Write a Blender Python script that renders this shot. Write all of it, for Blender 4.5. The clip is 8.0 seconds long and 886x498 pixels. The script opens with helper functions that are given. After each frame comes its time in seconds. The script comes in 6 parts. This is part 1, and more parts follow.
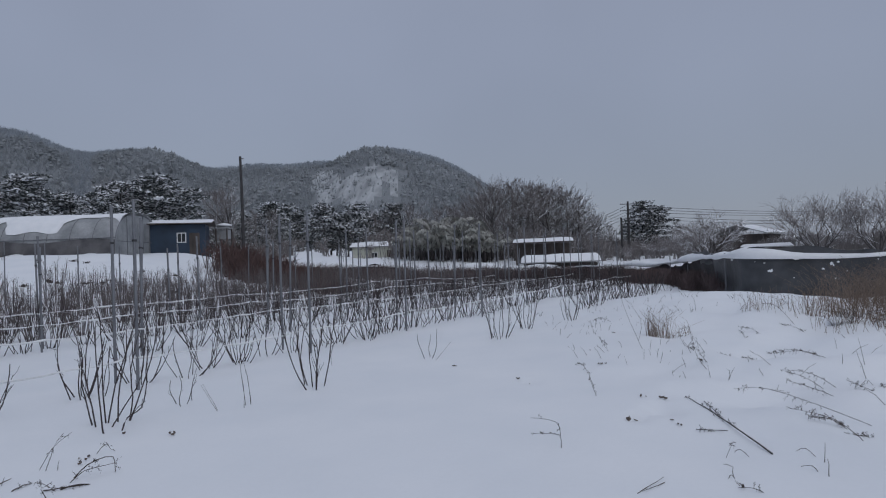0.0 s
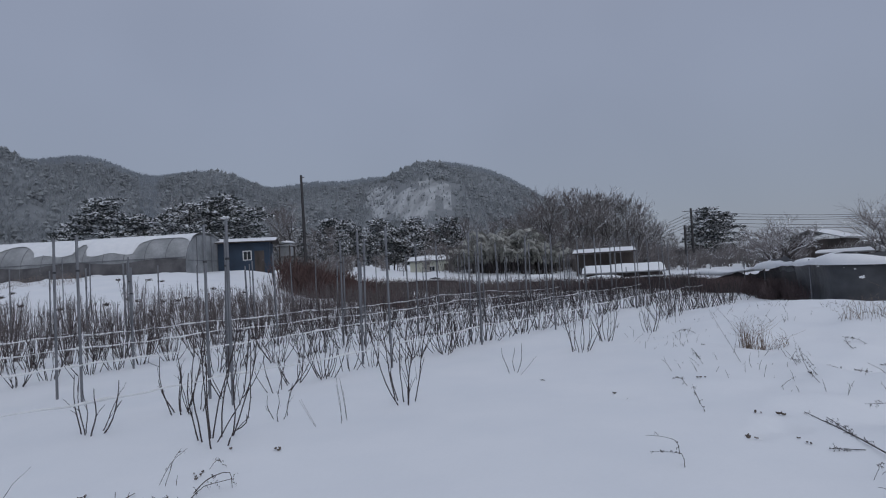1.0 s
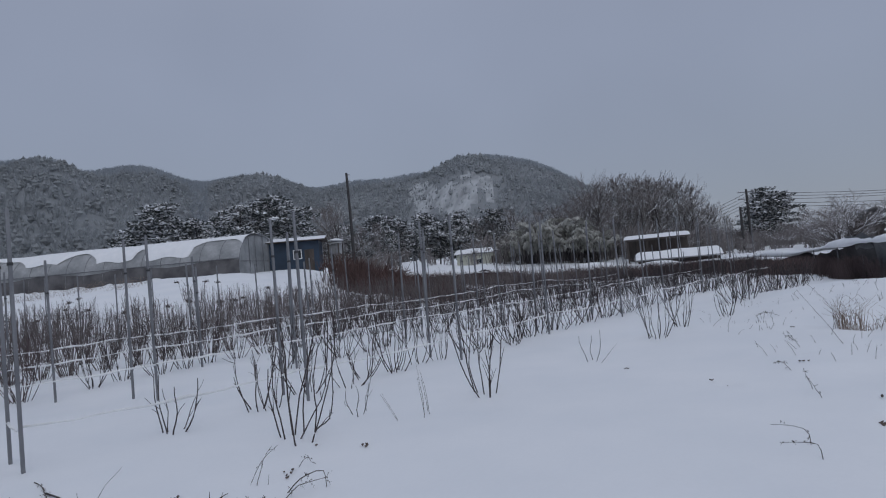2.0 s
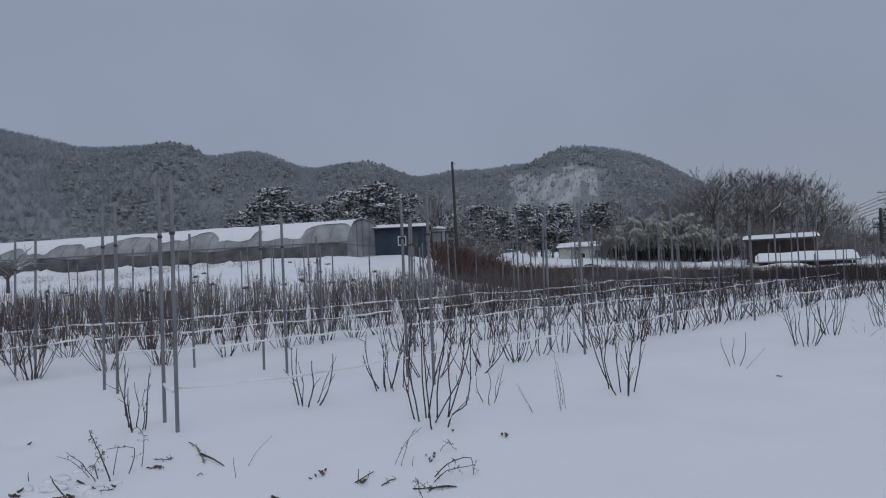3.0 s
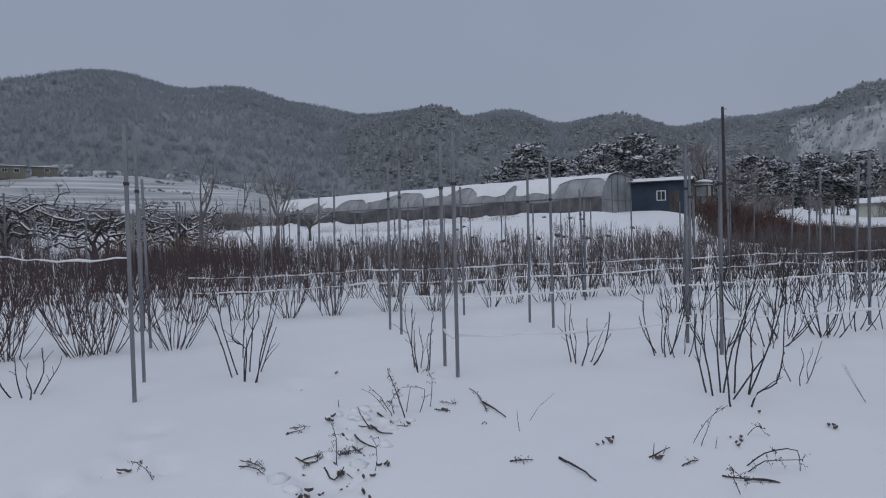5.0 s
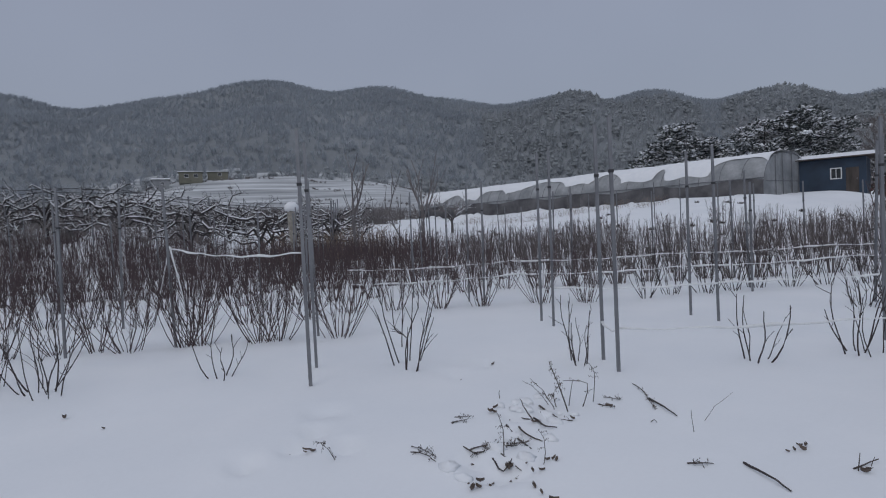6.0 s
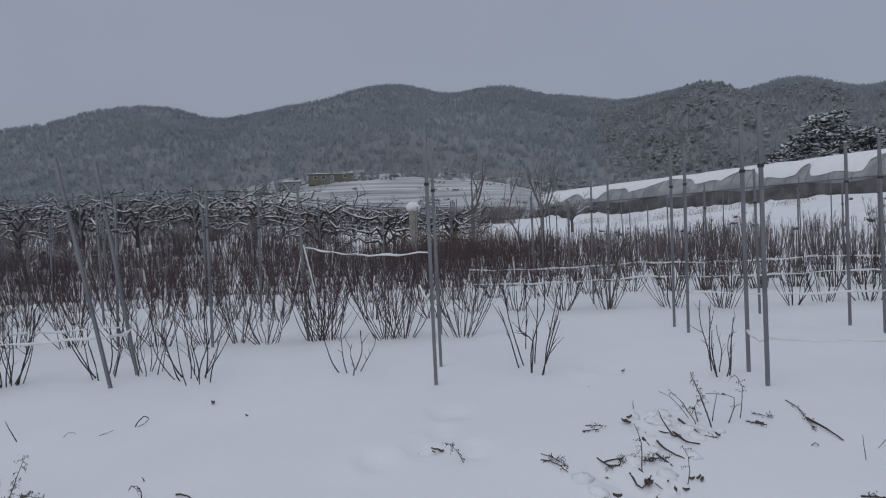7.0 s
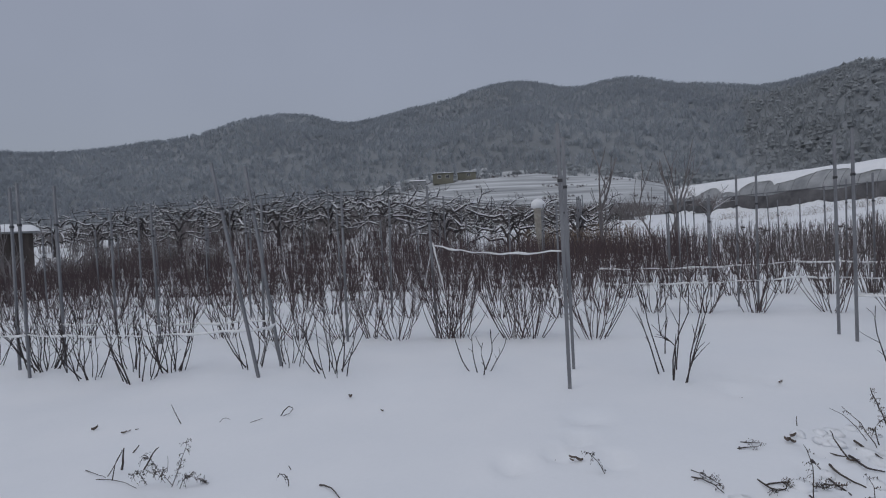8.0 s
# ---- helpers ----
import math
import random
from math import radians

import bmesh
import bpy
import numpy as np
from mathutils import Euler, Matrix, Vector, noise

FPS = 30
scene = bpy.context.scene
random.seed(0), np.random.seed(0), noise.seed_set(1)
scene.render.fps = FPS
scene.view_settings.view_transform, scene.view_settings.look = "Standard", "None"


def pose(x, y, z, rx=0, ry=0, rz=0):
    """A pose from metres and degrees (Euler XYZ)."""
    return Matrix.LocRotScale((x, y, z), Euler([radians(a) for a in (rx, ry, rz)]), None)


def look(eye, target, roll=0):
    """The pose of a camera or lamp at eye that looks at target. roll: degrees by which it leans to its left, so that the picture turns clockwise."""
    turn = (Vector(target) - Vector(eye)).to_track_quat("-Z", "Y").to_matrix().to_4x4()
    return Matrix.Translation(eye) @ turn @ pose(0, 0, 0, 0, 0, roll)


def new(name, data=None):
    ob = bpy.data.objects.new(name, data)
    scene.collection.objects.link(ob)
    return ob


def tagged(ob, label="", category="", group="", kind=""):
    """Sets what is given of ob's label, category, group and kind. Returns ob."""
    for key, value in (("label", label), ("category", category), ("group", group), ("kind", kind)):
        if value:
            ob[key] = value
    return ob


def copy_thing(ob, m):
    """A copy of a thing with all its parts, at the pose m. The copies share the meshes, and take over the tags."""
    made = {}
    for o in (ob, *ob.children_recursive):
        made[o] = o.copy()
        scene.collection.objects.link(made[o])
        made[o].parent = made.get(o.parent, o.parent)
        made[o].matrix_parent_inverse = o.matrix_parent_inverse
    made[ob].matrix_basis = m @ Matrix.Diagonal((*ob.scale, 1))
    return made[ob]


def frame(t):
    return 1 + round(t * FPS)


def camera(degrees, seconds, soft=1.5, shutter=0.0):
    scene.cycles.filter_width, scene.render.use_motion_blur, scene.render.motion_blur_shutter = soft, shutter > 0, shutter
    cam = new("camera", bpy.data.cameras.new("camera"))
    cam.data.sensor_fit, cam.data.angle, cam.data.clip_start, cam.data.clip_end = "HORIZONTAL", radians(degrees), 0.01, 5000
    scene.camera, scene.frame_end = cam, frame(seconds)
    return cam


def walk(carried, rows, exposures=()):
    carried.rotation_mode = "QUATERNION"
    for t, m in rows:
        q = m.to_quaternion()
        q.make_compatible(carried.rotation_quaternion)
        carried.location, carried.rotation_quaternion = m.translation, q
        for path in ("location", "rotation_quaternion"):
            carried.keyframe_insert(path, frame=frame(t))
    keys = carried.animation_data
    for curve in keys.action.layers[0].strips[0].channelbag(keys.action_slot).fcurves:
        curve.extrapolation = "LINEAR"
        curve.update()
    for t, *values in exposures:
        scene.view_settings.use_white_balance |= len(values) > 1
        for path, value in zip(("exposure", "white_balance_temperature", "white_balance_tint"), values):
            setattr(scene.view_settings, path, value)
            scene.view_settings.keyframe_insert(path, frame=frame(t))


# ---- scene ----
cam = camera(71.7, 8.0, soft=1.1)
PATH = [
    (0, (1.051, -0.163, 1.59), (0.896, 1.83, 1.62), -2.0),
    (0.5, (0.797, -0.26, 1.626), (0.573, 1.726, 1.683), -1.7),
    (1, (0.6, -0.117, 1.607), (0.274, 1.855, 1.687), -3.1),
    (2.5, (-0.114, 0.186, 1.528), (-0.692, 2.1, 1.586), -4.2),
    (3, (-0.365, 0.226, 1.519), (-1.133, 2.072, 1.58), -2.4),
    (3.5, (-0.548, 0.381, 1.528), (-1.547, 2.113, 1.592), -3.4),
    (4, (-0.639, 0.547, 1.482), (-1.848, 2.138, 1.574), -3.7),
    (4.2, (-0.687, 0.516, 1.472), (-1.939, 2.075, 1.521), -2.8),
    (5.5, (-0.891, 0.341, 1.507), (-2.455, 1.586, 1.424), -2.1),
    (6, (-0.954, 0.288, 1.509), (-2.661, 1.328, 1.438), -2.8),
    (6.5, (-1.028, 0.262, 1.513), (-2.832, 1.124, 1.449), -2.9),
    (7, (-1.085, 0.25, 1.518), (-2.957, 0.949, 1.463), -2.7),
    (7.5, (-1.078, 0.22, 1.535), (-3.007, 0.745, 1.475), -3.5),
    (8, (-1.212, 0.195, 1.529), (-3.186, 0.51, 1.486), -3.0),
]
walk(cam, [(t, look(eye, target, roll)) for t, eye, target, roll in PATH],
     [(0, 0.0, 6500, 10), (3.5, 0.0, 6500, 10), (5.5, 0.02, 6620, 10), (8, 0.04, 6830, 10)])


# ---- world and light ----
world = bpy.data.worlds.new("overcast_sky")
scene.world = world
world.use_nodes = True
wn, wl = world.node_tree.nodes, world.node_tree.links
wn.clear()
w_out = wn.new("ShaderNodeOutputWorld")
w_add = wn.new("ShaderNodeAddShader")
w_clear, w_cloud = wn.new("ShaderNodeBackground"), wn.new("ShaderNodeBackground")
w_sky = wn.new("ShaderNodeTexSky")
w_sky.sky_type = "NISHITA"
w_sky.sun_disc = False
w_sky.sun_elevation, w_sky.sun_rotation = radians(42), radians(150)
w_clear.inputs["Strength"].default_value = 0.01
w_co, w_sep, w_ramp = wn.new("ShaderNodeTexCoord"), wn.new("ShaderNodeSeparateXYZ"), wn.new("ShaderNodeValToRGB")
w_ramp.color_ramp.interpolation = "EASE"
e = w_ramp.color_ramp.elements
e[0].position, e[0].color = 0.0, (0.222, 0.250, 0.315, 1)
e[1].position, e[1].color = 1.0, (0.47, 0.51, 0.60, 1)
m1 = w_ramp.color_ramp.elements.new(0.35)
m1.color = (0.25, 0.283, 0.37, 1)
w_noise, w_mix = wn.new("ShaderNodeTexNoise"), wn.new("ShaderNodeMixRGB")
w_noise.inputs["Scale"].default_value, w_noise.inputs["Detail"].default_value = 2.2, 3
w_nr = wn.new("ShaderNodeMapRange")
w_nr.inputs["To Min"].default_value, w_nr.inputs["To Max"].default_value = 0.88, 1.12
w_mix.blend_type, w_mix.inputs[0].default_value = "MULTIPLY", 1.0
for a, b in ((w_co.outputs["Generated"], w_sep.inputs[0]), (w_sep.outputs["Z"], w_ramp.inputs[0]), (w_co.outputs["Generated"], w_noise.inputs["Vector"]),
             (w_noise.outputs["Fac"], w_nr.inputs["Value"]), (w_ramp.outputs[0], w_mix.inputs[1]), (w_nr.outputs[0], w_mix.inputs[2]),
             (w_mix.outputs[0], w_cloud.inputs["Color"]), (w_sky.outputs[0], w_clear.inputs["Color"]), (w_clear.outputs[0], w_add.inputs[0]),
             (w_cloud.outputs[0], w_add.inputs[1]), (w_add.outputs[0], w_out.inputs["Surface"])):
    wl.new(a, b)
sun = new("sun", bpy.data.lights.new("sun", "SUN"))
sun.data.energy, sun.data.angle, sun.data.color = 0.42, radians(40), (1.0, 0.98, 0.95)
sun.matrix_world = look((20, -35, 36), (0, 0, 0))


# ---- materials ----
def material(name, color, color2=None, rough=0.7, metal=0.0, scale=8.0, bump=0.3, bump_scale=40.0, snow=None, spread=0.25, translucent=0.0, island=0.0, stretch=(1, 1, 1), mottle=(0.75, 1.2)):
    """Two-scale procedural surface. snow: lowest upward slope (0..1) on which snow lies."""
    mat = bpy.data.materials.new(name)
    mat.use_nodes = True
    n, l = mat.node_tree.nodes, mat.node_tree.links
    b = n["Principled BSDF"]
    b.inputs["Roughness"].default_value, b.inputs["Metallic"].default_value = rough, metal
    co, mp = n.new("ShaderNodeTexCoord"), n.new("ShaderNodeMapping")
    mp.inputs["Scale"].default_value = stretch
    l.new(co.outputs["Object"], mp.inputs["Vector"])
    big, fine = n.new("ShaderNodeTexNoise"), n.new("ShaderNodeTexNoise")
    big.inputs["Scale"].default_value, big.inputs["Detail"].default_value = scale, 4
    fine.inputs["Scale"].default_value, fine.inputs["Detail"].default_value = bump_scale, 5
    l.new(mp.outputs[0], big.inputs["Vector"]), l.new(mp.outputs[0], fine.inputs["Vector"])
    mix = n.new("ShaderNodeMixRGB")
    c2 = color2 or tuple(min(1, c * (1 + 2 * spread)) for c in color)
    mix.inputs[1].default_value, mix.inputs[2].default_value = (*color, 1), (*c2, 1)
    rng = n.new("ShaderNodeMapRange")
    rng.inputs["From Min"].default_value, rng.inputs["From Max"].default_value = 0.3, 0.7
    l.new(big.outputs["Fac"], rng.inputs["Value"])
    source = rng.outputs[0]
    if island:
        geo, ad = n.new("ShaderNodeNewGeometry"), n.new("ShaderNodeMixRGB")
        ad.inputs[0].default_value = island
        l.new(source, ad.inputs[1]), l.new(geo.outputs["Random Per Island"], ad.inputs[2])
        source = ad.outputs[0]
    l.new(source, mix.inputs[0])
    hsv, mul = n.new("ShaderNodeMixRGB"), n.new("ShaderNodeMapRange")
    mul.inputs["To Min"].default_value, mul.inputs["To Max"].default_value = mottle
    hsv.blend_type, hsv.inputs[0].default_value = "MULTIPLY", 1.0
    l.new(fine.outputs["Fac"], mul.inputs["Value"]), l.new(mix.outputs[0], hsv.inputs[1]), l.new(mul.outputs[0], hsv.inputs[2])
    result = hsv.outputs[0]
    if snow is not None:
        geo, sep, add = n.new("ShaderNodeNewGeometry"), n.new("ShaderNodeSeparateXYZ"), n.new("ShaderNodeMath")
        l.new(geo.outputs["Normal"], sep.inputs[0])
        l.new(sep.outputs["Z"], add.inputs[0])
        add.operation = "ADD"
        sc = n.new("ShaderNodeMapRange")
        sc.inputs["To Min"].default_value, sc.inputs["To Max"].default_value = -0.25, 0.25
        l.new(fine.outputs["Fac"], sc.inputs["Value"]), l.new(sc.outputs[0], add.inputs[1])
        th = n.new("ShaderNodeMapRange")
        th.inputs["From Min"].default_value, th.inputs["From Max"].default_value = snow - 0.1, snow + 0.12
        l.new(add.outputs[0], th.inputs["Value"])
        sm = n.new("ShaderNodeMixRGB")
        sm.inputs[2].default_value = (0.8, 0.82, 0.86, 1)
        l.new(th.outputs[0], sm.inputs[0]), l.new(result, sm.inputs[1])
        result = sm.outputs[0]
    l.new(result, b.inputs["Base Color"])
    if bump:
        bp = n.new("ShaderNodeBump")
        bp.inputs["Strength"].default_value, bp.inputs["Distance"].default_value = bump, 0.02
        l.new(fine.outputs["Fac"], bp.inputs["Height"]), l.new(bp.outputs[0], b.inputs["Normal"])
    if translucent:
        tr, ms = n.new("ShaderNodeBsdfTranslucent"), n.new("ShaderNodeMixShader")
        ms.inputs[0].default_value = translucent
        l.new(result, tr.inputs["Color"])
        l.new(b.outputs[0], ms.inputs[1]), l.new(tr.outputs[0], ms.inputs[2]), l.new(ms.outputs[0], n["Material Output"].inputs["Surface"])
    return mat


SNOW = material("snow", (0.80, 0.825, 0.86), (0.86, 0.875, 0.9), rough=0.55, scale=0.7, bump=0.05, bump_scale=30.0, mottle=(0.975, 1.02))
SNOW_CAP = material("snow_cap", (0.80, 0.82, 0.85), (0.87, 0.88, 0.9), rough=0.6, scale=2.0, bump=0.3, bump_scale=12.0, mottle=(0.95, 1.03))
CANE = material("cane_bark", (0.018, 0.015, 0.017), (0.055, 0.038, 0.038), rough=0.55, scale=5, bump_scale=90, island=0.6)
CANE_RED = material("red_cane_bark", (0.045, 0.034, 0.036), (0.13, 0.086, 0.087), rough=0.6, scale=3, bump_scale=90, island=0.6)
CANE_GREY = material("grey_cane_bark", (0.065, 0.055, 0.057), (0.19, 0.16, 0.155), rough=0.65, scale=3, bump=0, island=0.6)
STEEL = material("galvanised_steel", (0.15, 0.155, 0.17), (0.27, 0.275, 0.29), rough=0.5, metal=0.4, scale=6, bump=0.15, bump_scale=60, stretch=(1, 1, 0.25))
TWINE = material("snowy_twine", (0.74, 0.75, 0.76), (0.88, 0.89, 0.9), rough=0.7, scale=9, bump_scale=120)
FILM = material("greenhouse_film", (0.30, 0.315, 0.33), (0.56, 0.575, 0.59), rough=0.3, scale=0.8, bump=0.25, bump_scale=6, translucent=0.3)
NET = material("dark_side_net", (0.045, 0.045, 0.05), (0.15, 0.145, 0.15), rough=0.7, scale=0.9, bump_scale=60)
BLUE = material("blue_sheet_wall", (0.013, 0.027, 0.052), (0.024, 0.049, 0.086), rough=0.5, scale=1.0, bump=0.2, bump_scale=30)
DARKWOOD = material("dark_wood", (0.05, 0.042, 0.038), (0.11, 0.09, 0.08), rough=0.8, scale=3, bump_scale=50, stretch=(1, 1, 0.2))
CREAM = material("cream_wall", (0.42, 0.43, 0.36), (0.54, 0.545, 0.47), rough=0.7, scale=1.5, bump_scale=25)
OCHRE = material("ochre_wall", (0.17, 0.165, 0.13), (0.23, 0.222, 0.175), rough=0.8, scale=0.5, bump_scale=10)
GREYWALL = material("grey_wall", (0.25, 0.26, 0.27), (0.36, 0.37, 0.38), rough=0.8, scale=0.5, bump_scale=10)
PANE = material("dark_glass", (0.02, 0.025, 0.03), (0.04, 0.045, 0.05), rough=0.12, scale=2, bump=0)
WHITE = material("white_paint", (0.7, 0.71, 0.72), (0.78, 0.79, 0.8), rough=0.5, scale=3, bump_scale=40)
BLACK = material("black_sheeting", (0.022, 0.025, 0.03), (0.075, 0.08, 0.09), rough=0.42, scale=1.4, bump=1.0, bump_scale=4, snow=0.6)
HEDGE_BACK = material("brown_hedge_backing", (0.03, 0.028, 0.03), (0.07, 0.064, 0.065), rough=0.9, scale=2, bump=0.6, bump_scale=20)
BARK = material("tree_bark", (0.055, 0.05, 0.05), (0.12, 0.108, 0.105), rough=0.85, scale=2, bump_scale=30, snow=0.55)
TWIG = material("fine_twigs", (0.145, 0.13, 0.13), (0.27, 0.25, 0.245), rough=0.85, scale=1, bump=0, snow=0.56, island=0.5)
# needle tone lightened to carry some of the missing haze
NEEDLE = material("pine_needles", (0.045, 0.054, 0.052), (0.10, 0.112, 0.108), rough=0.75, scale=1.5, bump=0, island=0.6, translucent=0.1, snow=0.6)
BAMBOO = material("frosted_bamboo", (0.27, 0.27, 0.24), (0.62, 0.615, 0.585), rough=0.7, scale=0.8, bump=0, island=0.6, translucent=0.1)
HEDGE = material("dark_red_brush", (0.068, 0.052, 0.052), (0.18, 0.128, 0.124), rough=0.85, scale=0.5, bump=0, island=0.6)
LIMB = material("dark_fruit_bark", (0.022, 0.019, 0.02), (0.06, 0.05, 0.05), rough=0.8, scale=3, bump_scale=40)
CLOTH = material("pale_wrapping", (0.24, 0.22, 0.19), (0.42, 0.40, 0.36), rough=0.8, scale=6, bump=0.5, bump_scale=30)
STRAW = material("dead_grass", (0.13, 0.092, 0.072), (0.33, 0.255, 0.20), rough=0.8, scale=2, bump=0, island=0.75, translucent=0.1)
RUST = material("russet_brush", (0.055, 0.035, 0.033), (0.16, 0.098, 0.088), rough=0.8, scale=0.6, bump=0, island=0.7)
WEED = material("weed_stem", (0.028, 0.024, 0.024), (0.10, 0.078, 0.066), rough=0.8, scale=4, bump=0, island=0.7)
LEAF = material("dead_leaf", (0.065, 0.052, 0.046), (0.20, 0.16, 0.135), rough=0.8, scale=9, bump=0.2, island=0.5, translucent=0.15)
# distance haze is mixed into the pale blue-grey of WOODS and FLOOR
WOODS = material("hazy_forest", (0.398, 0.428, 0.465), (0.478, 0.512, 0.548), rough=0.95, scale=0.014, bump=0, island=0.12, translucent=0.5)
# lightened by a real dusting of snow and by painted haze
WOODS_NEAR = material("snowy_hazy_forest", (0.285, 0.306, 0.32), (0.56, 0.585, 0.61), rough=0.95, scale=0.03, bump=0, island=0.45, translucent=0.4)
FLOOR = material("forest_floor", (0.185, 0.20, 0.214), (0.25, 0.267, 0.282), rough=0.95, scale=0.012, bump=0.2, bump_scale=0.6)
STUBBLE = material("stubble_under_snow", (0.27, 0.283, 0.295), (0.66, 0.68, 0.70), rough=0.9, scale=0.9, bump=0.2, bump_scale=1.2, stretch=(0.05, 0.05, 1.6))
SCREE = material("snowy_scree", (0.24, 0.253, 0.265), (0.50, 0.52, 0.54), rough=0.9, scale=0.22, bump=0.2, bump_scale=0.9, stretch=(1, 0.2, 0.12))
CONCRETE = material("pole_concrete", (0.035, 0.034, 0.036), (0.065, 0.063, 0.063), rough=0.8, scale=3, bump_scale=60)
CABLE = material("cable_rubber", (0.03, 0.03, 0.033), rough=0.6, scale=3, bump=0)

# ---- the lie of the land ----
ROW = Vector((0.46, 0.888))        # along the rows of bushes
OUT = Vector((-0.888, 0.46))       # across them, away from the path


def step(a, b, x):
    t = np.clip((x - a) / (b - a), 0, 1)
    return t * t * (3 - 2 * t)


def grain(x, y, seed=0.0):
    """Smooth value noise, -1..1."""
    xi, yi = np.floor(x), np.floor(y)
    fx, fy = x - xi, y - yi
    fx, fy = fx * fx * (3 - 2 * fx), fy * fy * (3 - 2 * fy)

    def at(a, b):
        v = np.sin(a * 127.1 + b * 311.7 + seed * 74.7) * 43758.5453
        return v - np.floor(v)
    return 2 * ((at(xi, yi) * (1 - fx) + at(xi + 1, yi) * fx) * (1 - fy) + (at(xi, yi + 1) * (1 - fx) + at(xi + 1, yi + 1) * fx) * fy) - 1


# the skyline: azimuth (degrees to the left of north), top (degrees over the eye), half width; and nearer spurs with their distance
HILLS = [(117.0, 7.7, 16.8), (106.7, 8.4, 15.1), (94.5, 11.2, 14.8), (84.8, 10.7, 12.5), (74.1, 13.1, 15.4), (64.2, 12.3, 12.7), (57.6, 10.9, 11.5), (48.3, 10.6, 17.5), (39.4, 10.6, 9.2), (31.0, 9.7, 13.1), (20.7, 8.6, 11.8), (15.8, 8.4, 6.6), (8.4, 9.9, 13.3)]
SPURS = [(46.0, 10.2, 6.5, 400), (11.0, 9.3, 6.5, 400), (29.0, 8.2, 6.5, 380), (61.0, 8.6, 7.0, 420), (83.0, 9.4, 9.0, 430), (103.0, 7.2, 9.0, 440)]
RIDGE = 520.0
HOLES = [(-6.3, 4.05), (-6.57, 3.85), (-6.12, 3.51), (-4.95, 1.85), (-5.17, 1.55), (-5.78, 2.09), (-5.8, 1.95), (-5.39, 1.76), (-4.75, 3.17), (-4.25, 2.43),
         (-3.94, 2.55), (-3.98, 2.41), (-5.07, 1.18), (2.67, 6.15), (2.35, 5.74), (2.55, 5.95), (2.72, 5.9), (1.49, 7.48), (-4.4, 2.9), (-4.6, 3.4), (2.6, 8.9), (4.9, 8.2)]



def rising(az, r):
    """Height of the hills alone."""
    crest = sum((top * np.exp(-((az - a) / wide) ** 2)) ** 9 for a, top, wide in HILLS) ** (1 / 9)
    total = (np.maximum(RIDGE * np.tan(np.radians(crest)) - 4.2 * step(1, 7, crest), 0) * step(0.30 * RIDGE, 1.02 * RIDGE, r) ** 0.9 * (1 - 0.6 * step(1.1 * RIDGE, 2.4 * RIDGE, r))) ** 6
    for a, top, wide, dist in SPURS:
        e = top * np.exp(-((az - a) / wide) ** 2)
        total = total + (dist * np.tan(np.radians(e)) * step(0.42 * dist, 1.02 * dist, r) * (1 - step(1.0 * dist, 1.5 * dist, r))) ** 6
    flat = np.exp(-((az - 74) / 17.0) ** 4) * step(270, 205, r)
    return total ** (1 / 6) * (1 - 0.95 * flat)


def land(x, y):
    """Height of the snow at a place (numbers or arrays)."""
    x, y = np.asarray(x, float), np.asarray(y, float)
    r, out = np.hypot(x, y) + 1e-6, OUT.x * x + OUT.y * y
    az = np.degrees(np.arctan2(-x, y))
    az = np.where(az < -120, az + 360, az)
    right = step(-4, 5, x + 0.43 * y)
    z = 2.65 * step(17, 43 + 40 * step(35, 60, az) * step(88, 70, az), out) * (1 - 0.62 * right) + 1.0 * step(35, 85, r) * right
    z = z + 0.45 * np.exp(-(((x - 6.6) / 2.6) ** 2 + ((y - 15.5) / 4.0) ** 2)) + 0.12 * step(0, 9, x) * step(20, 8, y)
    z = z + (0.05 * grain(x / 2.9, y / 2.9, 1) + 0.007 * grain(x / 1.1, y / 1.1, 2)) * (1 + 2.5 * step(12, 40, r))
    z = z + 0.11 * (grain(x / 0.8, y / 0.8, 11) + 0.5 * grain(x / 0.37, y / 0.37, 12)) * step(1.6, 4.0, x) * step(3.5, 7.0, y) * step(18, 13, y)
    z = z + 1.1 * np.exp(-((az - 16.5) / 2.6) ** 2) * step(58, 80, r) * step(130, 95, r)
    for hx, hy in HOLES:
        d2 = ((x - hx) / 0.11) ** 2 + ((y - hy) / 0.09) ** 2
        z = z - 0.07 * np.exp(-d2) + 0.012 * np.exp(-((np.sqrt(d2) - 1.7) / 0.5) ** 2)
    knoll = 13.6 * np.exp(-((az - 74) / 16.0) ** 4) * step(105, 185, r) * step(420, 215, r) * (1 + 0.12 * grain(az / 4, r / 40, 2)) + 1.6 * np.exp(-((az - 74) / 3.5) ** 2) * step(150, 190, r) * step(260, 200, r)
    z = z + knoll + 0.22 * np.sin(knoll * 1.5) * step(2, 6, knoll)
    hill = rising(az, r)
    return z + hill * (1 + 0.06 * grain(x / 70, y / 70, 5) * step(0.98 * RIDGE, 0.8 * RIDGE, r) + 0.012 * grain(x / 24, y / 24, 6))


def ground_z(x, y):
    return float(land(x, y))


